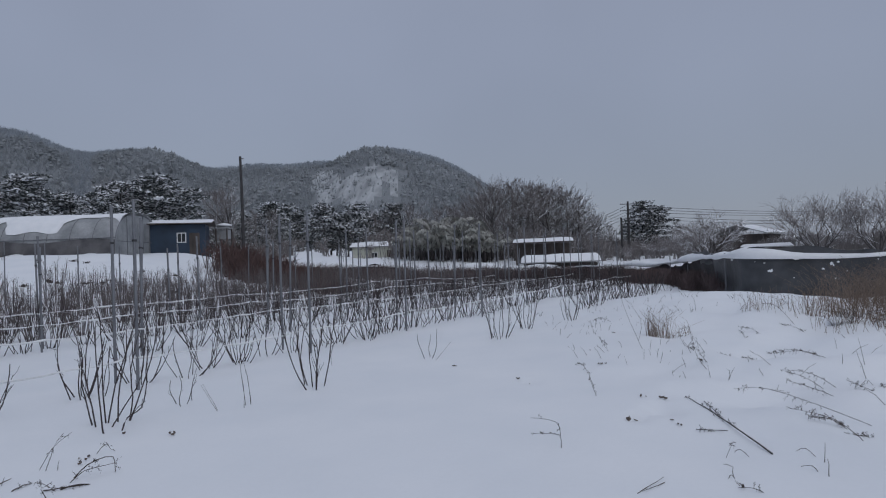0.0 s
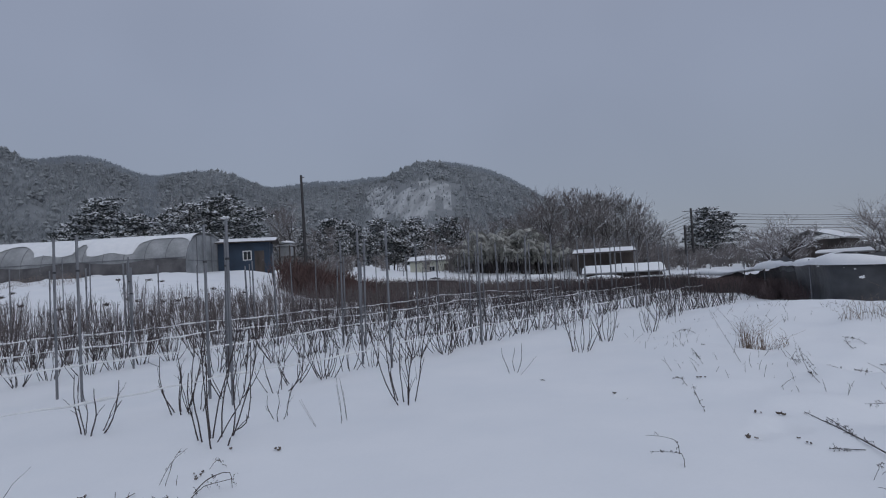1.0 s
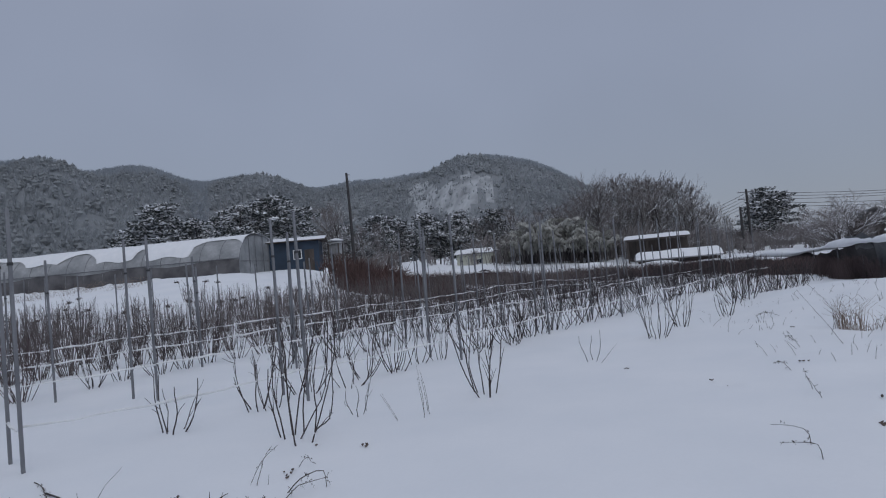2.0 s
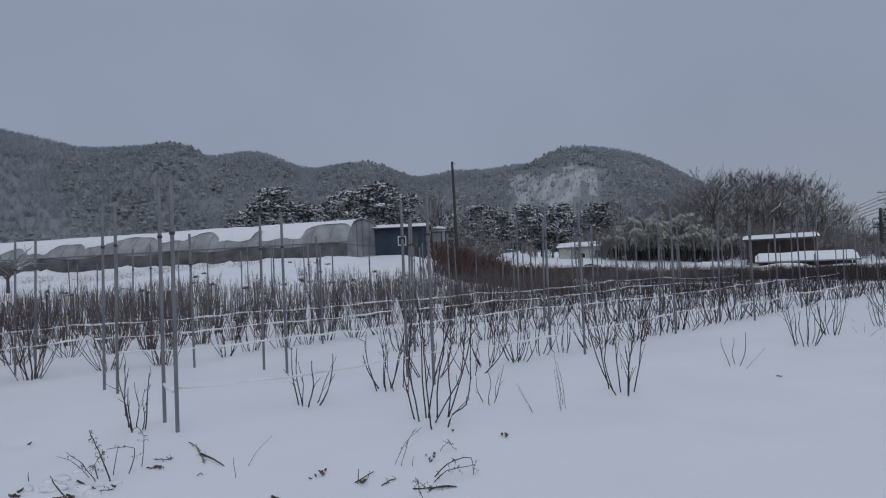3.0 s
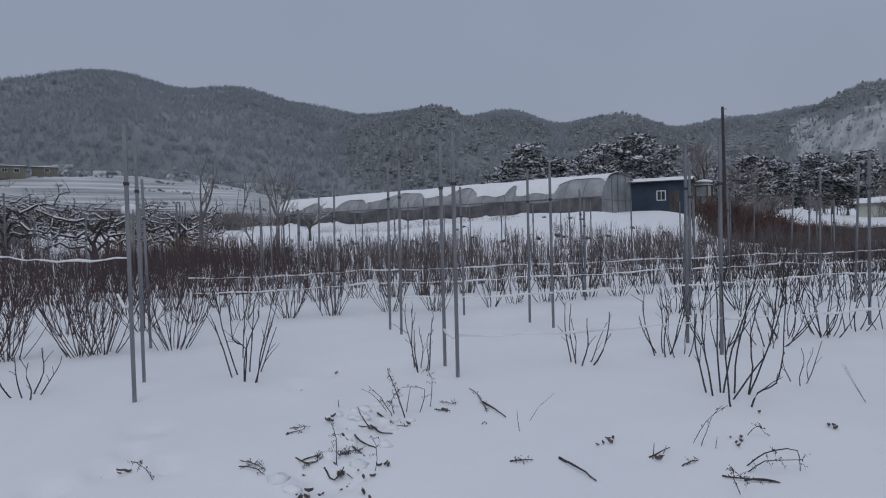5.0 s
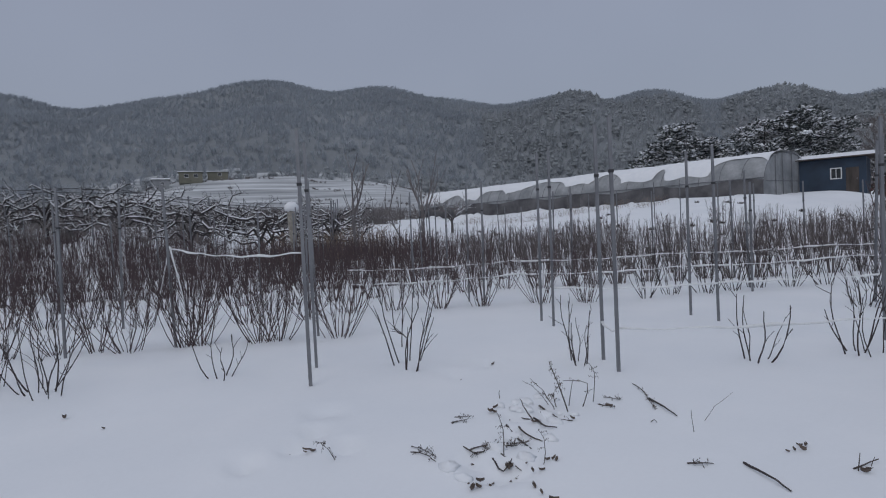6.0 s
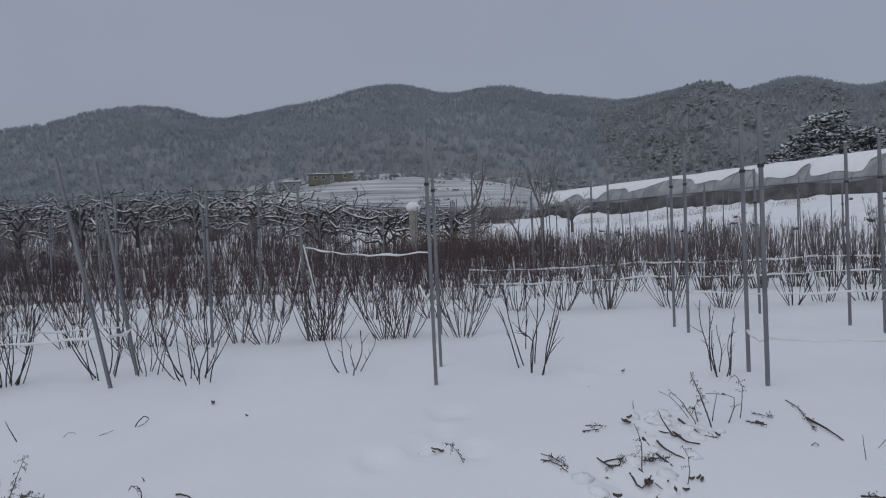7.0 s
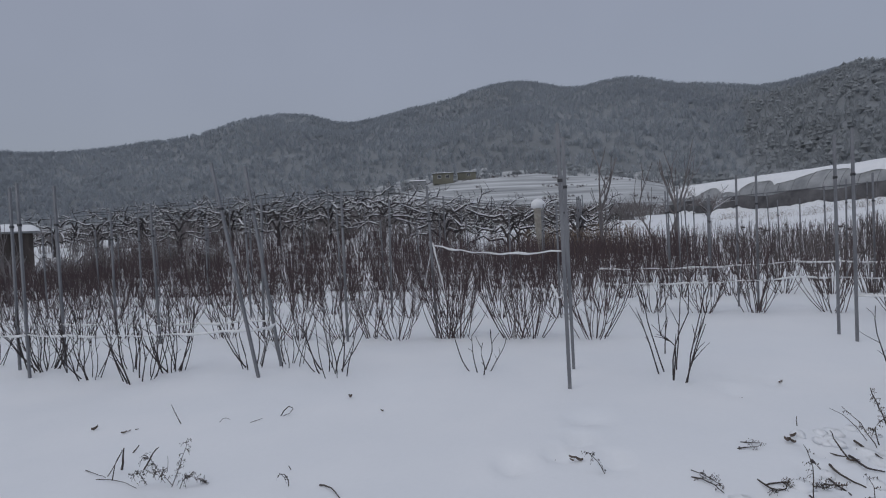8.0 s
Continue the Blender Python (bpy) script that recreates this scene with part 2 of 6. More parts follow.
# ---- mesh helpers ----
class Shape:
    """Collects the points and faces of one mesh."""

    def __init__(self):
        self.v, self.f = [], []

    def tube(self, pts, r0, r1=None, sides=5, cap=True, radii=None):
        r1 = r0 if r1 is None else r1
        base, n = len(self.v), len(pts)
        for i, p in enumerate(pts):
            a, b = pts[max(i - 1, 0)], pts[min(i + 1, n - 1)]
            t = Vector((b[0] - a[0], b[1] - a[1], b[2] - a[2]))
            t = t.normalized() if t.length > 1e-9 else Vector((0, 0, 1))
            u = t.cross(Vector((0, 0, 1)) if abs(t.z) < 0.9 else Vector((1, 0, 0))).normalized()
            w = t.cross(u)
            r = radii[i] if radii else r0 + (r1 - r0) * i / (n - 1)
            for k in range(sides):
                c, s = math.cos(2 * math.pi * k / sides) * r, math.sin(2 * math.pi * k / sides) * r
                self.v.append((p[0] + u.x * c + w.x * s, p[1] + u.y * c + w.y * s, p[2] + u.z * c + w.z * s))
        for i in range(n - 1):
            for k in range(sides):
                a, b = base + i * sides + k, base + i * sides + (k + 1) % sides
                self.f.append((a, b, b + sides, a + sides))
        if cap:
            self.f.append(tuple(base + k for k in reversed(range(sides))))
            self.f.append(tuple(base + (n - 1) * sides + k for k in range(sides)))
        return self

    def box(self, lo, hi, m=None):
        base = len(self.v)
        for z in (lo[2], hi[2]):
            for x, y in ((lo[0], lo[1]), (hi[0], lo[1]), (hi[0], hi[1]), (lo[0], hi[1])):
                p = Vector((x, y, z))
                self.v.append(tuple(m @ p) if m else tuple(p))
        for q in ((3, 2, 1, 0), (4, 5, 6, 7), (0, 1, 5, 4), (1, 2, 6, 5), (2, 3, 7, 6), (3, 0, 4, 7)):
            self.f.append(tuple(base + k for k in q))
        return self

    def tri(self, a, b, c):
        base = len(self.v)
        self.v += [tuple(a), tuple(b), tuple(c)]
        self.f.append((base, base + 1, base + 2))
        return self

    def blob(self, c, rx, ry, rz, rng, rough=0.25, rings=4, segs=8, flat=0.0):
        """An uneven lump; flat cuts its underside."""
        base = len(self.v)
        for i in range(rings + 1):
            th = math.pi * i / rings
            for k in range(segs):
                j = 1 + rough * rng.uniform(-1, 1)
                a = 2 * math.pi * k / segs
                z = math.cos(th) * rz * j
                if flat and z < 0:
                    z *= 1 - flat
                self.v.append((c[0] + math.sin(th) * math.cos(a) * rx * j, c[1] + math.sin(th) * math.sin(a) * ry * j, c[2] + z))
        for i in range(rings):
            for k in range(segs):
                a, b = base + i * segs + k, base + i * segs + (k + 1) % segs
                self.f.append((a, a + segs, b + segs, b))
        return self

    def grid(self, rows):
        """A sheet through rows of points."""
        base, w = len(self.v), len(rows[0])
        for row in rows:
            self.v += [tuple(p) for p in row]
        for i in range(len(rows) - 1):
            for k in range(w - 1):
                a = base + i * w + k
                self.f.append((a, a + 1, a + w + 1, a + w))
        return self

    def mesh(self, name, mat, smooth=False):
        me = bpy.data.meshes.new(name)
        me.from_pydata(self.v, [], self.f)
        me.materials.append(mat)
        if smooth:
            me.shade_smooth()
        return me


def part(name, shape, mat, parent, label="", smooth=False):
    ob = new(name, shape.mesh(name, mat, smooth) if isinstance(shape, Shape) else shape)
    ob.parent = parent
    return tagged(ob, label)


def thing(name, at, label, category, group="", kind="", data=None, turn=0.0):
    ob = new(name, data)
    ob.matrix_basis = pose(*at, 0, 0, turn)
    return tagged(ob, label, category, group, kind)


def scatter(kinds, places, name, mat):
    """One joined mesh of many copies. kinds: Shapes made of triangles or quads; places: (kind, x, y, z, size, turn)."""
    vs, fs, base = [], [], 0
    for k, x, y, z, size, turn in places:
        kv, kf = kinds[k]
        c, s = math.cos(turn) * size, math.sin(turn) * size
        v = np.empty_like(kv)
        v[:, 0], v[:, 1], v[:, 2] = kv[:, 0] * c - kv[:, 1] * s + x, kv[:, 0] * s + kv[:, 1] * c + y, kv[:, 2] * size + z
        vs.append(v)
        fs.append(kf + base)
        base += len(kv)
    v, f = np.concatenate(vs), np.concatenate(fs)
    me = bpy.data.meshes.new(name)
    me.from_pydata(v.tolist(), [], f.tolist())
    me.materials.append(mat)
    return me


def triangles(shape):
    f = []
    for q in shape.f:
        for i in range(1, len(q) - 1):
            f.append((q[0], q[i], q[i + 1]))
    return np.array(shape.v, float), np.array(f, int)


# ---- ground ----
def build_ground():
    turns, rings = 480, 415
    rad = np.concatenate([[0.0], 0.25 * 1.0229 ** np.arange(rings)])
    ang = np.linspace(0, 2 * np.pi, turns, endpoint=False)
    rr, aa = np.meshgrid(rad[1:], ang, indexing="ij")
    x, y = rr * np.cos(aa), rr * np.sin(aa)
    pts = np.stack([x.ravel(), y.ravel(), land(x, y).ravel()], 1)
    i, k = np.meshgrid(np.arange(rings - 1), np.arange(turns), indexing="ij")
    a, b = (i * turns + k).ravel(), (i * turns + (k + 1) % turns).ravel()
    f = np.stack([a, a + turns, b + turns, b], 1).tolist() + [tuple(range(turns))]
    me = bpy.data.meshes.new("ground")
    me.from_pydata(pts.tolist(), [], f)
    me.materials.append(SNOW)
    me.materials.append(FLOOR)
    me.materials.append(SCREE)
    me.materials.append(STUBBLE)
    az = np.degrees(np.arctan2(-x, y))
    wooded = ((rising(az, rr) + 3 * grain(x / 25, y / 25, 4) > 7) & ~((np.abs(az - 74) < 18 + 3 * grain(rr / 20, az / 3, 1)) & (rr < 212 + 12 * grain(x / 14, y / 14, 2))))[:-1]
    tall = np.degrees(np.arctan2(land(x, y), rr))[:-1]
    scar = np.exp(-(((az[:-1] - 12.0) / 4.3) ** 4 + ((tall - 7.1) / 1.85) ** 4)) + 0.35 * grain(az[:-1] * 2.5, rr[:-1] / 40, 3)
    kind = wooded.astype(np.int32)
    kind[(scar > 0.6) & (rr[:-1] > 250) & (rr[:-1] < 450)] = 2
    kind[(rr[:-1] > 75) & (kind == 0) & (az[:-1] > 48)] = 3
    index = np.concatenate([kind.ravel(), [0]])
    me.polygons.foreach_set("material_index", index.astype(np.int32))
    me.shade_smooth()
    tagged(new("ground", me), "field, slope and hills under fresh uneven snow", "ground", kind="structure")


build_ground()


# ---- trees ----
def polar(az, dist):
    """A place by bearing and distance from the near stretch of the path."""
    a, t = radians(az), float(step(20, 75, az))
    cx, cy = 1.0 - 2.0 * t, 0.4 * t - 0.15
    return cx - dist * math.sin(a), cy + dist * math.cos(a)


def pine(seed, height, wide, bare=0.25):
    """A snow-laden pine: trunk, needle crown of tufted pads, snow lying on the pads."""
    rng = random.Random(seed)
    root = new("pine_tree")
    wood, green, white = Shape(), Shape(), Shape()
    lean = rng.uniform(-0.05, 0.05)
    trunk = [(lean * height * t + 0.15 * math.sin(5 * t + seed), 0.1 * math.cos(4 * t), height * t * 0.96) for t in [i / 6 for i in range(7)]]
    wood.tube(trunk, height * 0.022, height * 0.005, 7)
    pads = int(44 + height * 7)
    for i in range(pads):
        t = bare + (1 - bare) * (i + rng.random()) / pads
        reach = wide * (0.30 + 0.72 * math.sin(math.pi * min(1, (t - bare) / (1 - bare) * 0.8 + 0.17))) * rng.uniform(0.35, 1.05)
        a = rng.uniform(0, 2 * math.pi)
        z = height * t
        cx, cy = lean * z, 0
        p = (cx + math.cos(a) * reach, cy + math.sin(a) * reach, z + rng.uniform(-0.2, 0.25) - 0.06 * reach)
        if i % 2 == 0:
            wood.tube([(cx, cy, z - 0.25), ((cx + p[0]) / 2, (cy + p[1]) / 2, z - 0.1), p], height * 0.006, 0.015, 4, cap=False)
        pr = rng.uniform(0.5, 1.0) * (0.55 + 0.05 * height)
        for _ in range(60):
            b, q = rng.uniform(0, 2 * math.pi), pr * math.sqrt(rng.random())
            o = Vector((p[0] + math.cos(b) * q, p[1] + math.sin(b) * q, p[2] + rng.uniform(-0.28, 0.12) * pr))
            d = Vector((math.cos(b) + rng.uniform(-.6, .6), math.sin(b) + rng.uniform(-.6, .6), rng.uniform(-0.5, 0.7))).normalized() * pr * rng.uniform(0.3, 0.6)
            s = d.cross(Vector((rng.uniform(-1, 1), rng.uniform(-1, 1), 1))).normalized() * pr * 0.15
            green.tri(o - s, o + s, o + d)
        if rng.random() < 0.66:
            for _ in range(rng.randint(2, 5)):
                b, q = rng.uniform(0, 2 * math.pi), pr * rng.uniform(0.1, 0.75)
                white.blob((p[0] + math.cos(b) * q, p[1] + math.sin(b) * q, p[2] + rng.uniform(0.02, 0.14) * pr), pr * rng.uniform(0.14, 0.42), pr * rng.uniform(0.12, 0.36), pr * rng.uniform(0.07, 0.15), rng, 0.45, 3, 7)
    part("trunk", wood, BARK, root)
    part("crown", green, NEEDLE, root, "dark green pine needles")
    part("snow_load", white, SNOW_CAP, root, "snow lying on the boughs")["kind"] = "stuff"
    return root


def grow(wood, fine, rng, p, d, length, radius, depth, droop, spread):
    """Branches that fork down to twigs."""
    pts, q, dirn = [tuple(p)], Vector(p), Vector(d)
    n = 4 if depth > 1 else 3
    for i in range(n):
        dirn = (dirn + Vector((rng.uniform(-1, 1), rng.uniform(-1, 1), rng.uniform(-1, 1) + droop)) * 0.13).normalized()
        q = q + dirn * length / n
        pts.append(tuple(q))
    (wood if depth >= 3 else fine).tube(pts, max(radius, 0.010), max(radius * 0.6, 0.007), 6 if depth >= 4 else (4 if depth >= 3 else 3), cap=False)
    if depth == 0:
        return
    kids = rng.randint(3, 4) if depth > 1 else rng.randint(4, 6)
    for i in range(kids):
        t = rng.uniform(0.35, 1.0) if i else 1.0
        o = Vector(pts[min(n, max(1, round(t * n)))])
        side = Vector((rng.uniform(-1, 1), rng.uniform(-1, 1), rng.uniform(-0.5, 0.8)))
        nd = (dirn + side.normalized() * spread * rng.uniform(0.6, 1.3)).normalized()
        grow(wood, fine, rng, o, nd, length * rng.uniform(0.58, 0.8), radius * (0.62 if i == 0 else 0.5), depth - 1, droop, spread)


def bare_tree(seed, height, stems=1, depth=5, droop=0.35, spread=0.75, name="bare_tree", thick=0.02):
    rng = random.Random(seed)
    root = new(name)
    wood, fine = Shape(), Shape()
    for s in range(stems):
        a = 2 * math.pi * s / stems + rng.uniform(-.4, .4)
        out = 0.0 if stems == 1 else rng.uniform(0.45, 0.8)
        d = Vector((math.cos(a) * out, math.sin(a) * out, 1)).normalized()
        grow(wood, fine, rng, (0.1 * math.cos(a) * (stems > 1), 0.1 * math.sin(a) * (stems > 1), -0.1), d, height * 0.36, height * thick / math.sqrt(stems), depth, droop, spread)
    part("trunk", wood, BARK, root)
    part("twig_crown", fine, TWIG, root, "fine bare twigs dusted with snow")
    return root


def grove_tree(seed, height, wide):
    """A straight-stemmed tree whose fine branches rise all the way to the top."""
    rng = random.Random(seed)
    root = new("grove_tree")
    wood, fine = Shape(), Shape()
    sway = [(0.25 * math.sin(3.1 * t + seed), 0.2 * math.cos(2.3 * t + seed), height * t * 0.97 - 0.1) for t in [i / 8 for i in range(9)]]
    wood.tube(sway, height * 0.016, height * 0.003, 7)
    for i in range(56):
        t = 0.14 + 0.80 * (i + rng.random()) / 56
        k = min(7, int(t * 8))
        o = Vector(sway[k]).lerp(Vector(sway[k + 1]), t * 8 - k)
        a, up = rng.uniform(0, 6.283), rng.uniform(0.3, 0.9) + 0.5 * t
        reach = wide * (0.25 + 0.95 * math.sin(math.pi * min(1, 0.15 + t * 0.86))) * rng.uniform(0.5, 1.05)
        d = Vector((math.cos(a), math.sin(a), up)).normalized() * reach
        limb = [o, o + d * 0.5 + Vector((0, 0, -0.04 * reach)), o + d]
        (wood if i % 3 == 0 else fine).tube(limb, 0.028 * (1.15 - t), 0.009, 4, cap=False)
        for _ in range(9):
            f = rng.uniform(0.2, 1.0)
            p = limb[0].lerp(limb[2], f)
            e = (d.normalized() + Vector((rng.uniform(-1, 1), rng.uniform(-1, 1), rng.uniform(-0.3, 0.9))) * 0.8).normalized() * reach * rng.uniform(0.2, 0.42)
            fine.tube([p, p + e], 0.012, 0.006, 3, cap=False)
            for _ in range(6):
                q = p + e * rng.uniform(0.2, 1.0)
                w = (e.normalized() + Vector((rng.uniform(-1, 1), rng.uniform(-1, 1), rng.uniform(-0.4, 1.0))) * 0.8).normalized() * rng.uniform(0.2, 0.55)
                n = w.cross(Vector((rng.uniform(-1, 1), rng.uniform(-1, 1), rng.uniform(-1, 1)))).normalized() * 0.013
                fine.tri(q - n, q + n, q + w)
    part("trunk", wood, TWIG, root)
    part("twig_crown", fine, TWIG, root, "fine rising twigs dusted with snow")
    return tagged(root, "tall leafless tree with fine snow-dusted branches", "tree", "grove trees")


def place(src, x, y, turn=0.0, size=1.0, tall=1.0, first=[]):
    """Stand the thing itself once, then copies of it."""
    m = pose(x, y, ground_z(x, y) - 0.05, 0, 0, turn) @ Matrix.Diagonal((size, size, size * tall, 1))
    if src not in first:
        first.append(src)
        src.matrix_basis = m
        return src
    ob = copy_thing(src, Matrix())
    ob.matrix_basis = m
    return ob


pines = [pine(11, 8.5, 3.4, 0.3), pine(12, 7.5, 2.6, 0.22), pine(13, 9.0, 2.4, 0.2), pine(14, 8.0, 4.2, 0.35)]
for p in pines:
    tagged(p, "dark green pine with snow on its boughs", "tree", "pines")
bares = [bare_tree(21, 9, 1, 5, 0.12, 0.85), bare_tree(22, 10, 1, 5, 0.25, 0.75), bare_tree(23, 8.5, 2, 5, 0.05, 0.8)]
for b in bares:
    tagged(b, "bare grey-brown tree with snow-dusted twigs", "tree", "bare trees")
spread_trees = [bare_tree(31, 6.3, 8, 4, 0.05, 0.75, "spreading_tree", 0.03), bare_tree(32, 8, 9, 4, 0.3, 0.65, "spreading_tree", 0.028)]
tagged(spread_trees[0], "low spreading bare tree, snow along its limbs", "tree", "spreading trees")
tagged(spread_trees[1], "tall many-stemmed bare tree, vase shaped", "tree", "spreading trees")

rng = random.Random(4)
# pines behind the greenhouse: azimuth, distance, kind, size
for az, dist, k, size in ((38.2, 68, 0, 0.93), (41, 72, 1, 0.75), (35.5, 70, 1, 0.88), (33.4, 74, 2, 0.6), (31.6, 64, 3, 0.88), (29.0, 66, 3, 1.0), (27.8, 70, 0, 0.82)):
    place(pines[k], *polar(az, dist), rng.uniform(0, 360), size)
# the line of pines beyond the pole
for i in range(30):
    az = 25.0 - i * 0.55 + rng.uniform(-.3, .3)
    place(pines[(1, 2, 1, 0)[i % 4]], *polar(az, rng.uniform(88, 116)), rng.uniform(0, 360), rng.uniform(0.66, 0.98))
for az, dist, k, size in ((-13.6, 82, 2, 0.78), (-14.8, 84, 1, 0.85), (-12.7, 90, 2, 0.6), (-9.0, 88, 1, 0.6), (3.2, 98, 2, 0.7), (-4.5, 92, 2, 1.05)):
    place(pines[k], *polar(az, dist), rng.uniform(0, 360), size)
# bare trees: the grove over the low roofs, singles by the pines
for i, (az, dist, size) in enumerate(((1.0, 84, .95), (0.0, 80, 1.05), (-1.6, 82, 1.1), (-2.8, 78, 1.05), (-4.6, 79, 1.05), (-6.5, 80, 1.02), (-7.6, 82, 1.0),
                                      (-0.8, 74, .85), (-2.2, 73, .9), (-3.9, 73, .95), (-5.9, 75, .9), (-7.0, 76, .85), (0.9, 76, .8), (-8.9, 80, .6), (-10.3, 82, .5), (4.0, 92, 0.95), (6.5, 95, 0.9), (9.0, 96, .85), (33.2, 78, 1.05), (23.0, 74, .95), (24.8, 92, .9), (15.2, 100, .75), (12.0, 96, .8), (2.6, 88, .85))):
    place(bares[i % 3], *polar(az, dist), rng.uniform(0, 360), size)
grove = [grove_tree(81, 9.0, 3.0), grove_tree(82, 8.2, 3.4), grove_tree(83, 9.2, 2.6)]
for i, (az, dist, size) in enumerate(((2.2, 82, .8), (0.9, 78, .9), (-0.6, 76, .98), (-2.0, 77, 1.08), (-3.4, 78, 1.1), (-4.9, 76, 1.0), (-6.0, 78, .98), (-7.2, 77, 1.02), (-8.2, 79, .85),
                                      (3.4, 84, .78), (5.0, 88, .8), (7.4, 90, .72), (10.5, 92, .68), (14.0, 90, .62), (20.0, 82, .7), (21.3, 86, .75), (-9.8, 84, .5), (-10.9, 80, .45), (-16.4, 86, .5), (31.8, 72, .95), (24.4, 76, .9))):
    place(grove[i % 3], *polar(az, dist), rng.uniform(0, 360), size)
place(spread_trees[0], *polar(-18.8, 62), 40, 1.2, 0.64)
place(spread_trees[1], *polar(-27.2, 64), 10, 1.0, 0.76)
place(spread_trees[1], *polar(-31.0, 62), 150, 0.98, 0.8)
place(spread_trees[0], *polar(-34.5, 66), 150, 1.1, 0.7)
# young trees at the orchard's corner
youngs = [bare_tree(41, 5.0, 1, 2, 0.9, 0.55, "young_tree", 0.016), bare_tree(42, 5.2, 2, 2, 0.9, 0.42, "young_tree", 0.014)]
for yt in youngs:
    tagged(yt, "young bare fruit tree with upright shoots", "tree", "young trees")
for az, dist, k, size, turn in ((66.6, 27, 0, 1.2, 0), (61.6, 31, 1, 1.25, 90), (60.6, 31.5, 0, 1.2, 200), (79.5, 26, 1, 0.55, 30), (116.2, 24, 1, 0.9, 10), (103.5, 25, 0, 0.72, 60)):
    place(youngs[k], *polar(az, dist), turn, size)
gnarl = bare_tree(43, 3.6, 1, 4, -0.15, 0.95, "old_fruit_tree", 0.035)
tagged(gnarl, "gnarled old fruit tree with snow on its limbs", "tree")
place(gnarl, *polar(57.8, 46), 0, 1.0)


# ---- hill forest ----
def forest_kinds():
    kinds = []
    for s in range(9):
        rng = random.Random(100 + s)
        sh = Shape()
        if s < 6:
            w = rng.uniform(0.24, 0.36)
            sh.blob((0, 0, 0.42), w, w * rng.uniform(.8, 1.2), 0.34, rng, 0.35, 2, 5)
            sh.blob((rng.uniform(-.1, .1), rng.uniform(-.1, .1), 0.76), w * .62, w * .6, 0.26, rng, 0.4, 2, 5)
        else:
            for i in range(15):
                a, b = rng.uniform(0, 6.28), rng.uniform(0.08, 0.46)
                z0 = rng.uniform(0.0, 0.5)
                x, y = math.cos(a), math.sin(a)
                tip = (x * b, y * b, z0 + rng.uniform(0.3, 0.52))
                sh.tri((-y * .03, x * .03, z0), (y * .03, -x * .03, z0), tip)
                sh.tri((x * b * .4, y * b * .4, z0 + .12), (x * b * .45, y * b * .45, z0 + .19), (tip[0] - y * .14, tip[1] + x * .14, tip[2] - .02))
        kinds.append(triangles(sh))
    return kinds


def build_forest():
    kinds = forest_kinds()
    rng = np.random.default_rng(8)
    n = 46000
    az, u = rng.uniform(-9, 122, n), rng.random(n)
    r = np.sqrt(150 ** 2 + u * (560 ** 2 - 150 ** 2))
    a = np.radians(az)
    x, y = -r * np.sin(a), r * np.cos(a)
    z, up = land(x, y), rising(az, r)
    tall = np.degrees(np.arctan2(z, r))
    scar = np.exp(-(((az - 12.0) / 4.3) ** 4 + ((tall - 7.1) / 1.85) ** 4))
    knoll = (np.abs(az - 74) < 18) & (r < 208 + 10 * grain(x / 14, y / 14, 2))
    keep = ((up + 3 * grain(x / 25, y / 25, 4) > 5) | ((np.abs(az - 74) < 18) & (r > 205))) & ~knoll & (rng.random(n) > 0.45 * scar) & (grain(x / 16, y / 16, 3) > -0.85)
    near, far = [], []
    for i in np.nonzero(keep)[0]:
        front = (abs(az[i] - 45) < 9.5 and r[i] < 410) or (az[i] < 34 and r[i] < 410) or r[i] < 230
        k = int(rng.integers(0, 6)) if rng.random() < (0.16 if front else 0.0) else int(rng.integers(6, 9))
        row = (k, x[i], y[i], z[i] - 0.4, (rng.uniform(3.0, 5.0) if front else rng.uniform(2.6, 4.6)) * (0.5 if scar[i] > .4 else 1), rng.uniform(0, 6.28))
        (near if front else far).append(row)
    # WOODS carries painted distance haze, WOODS_NEAR snow and some haze
    tagged(new("far_forest", scatter(kinds, far, "far_forest", WOODS)), "grey forest covering the hills, distance haze in its colour", "forest", kind="stuff")
    tagged(new("hill_forest", scatter(kinds, near, "hill_forest", WOODS_NEAR)), "snow-dusted pines and bare trees on the nearer slopes, lightened for haze", "forest", kind="stuff")


build_forest()


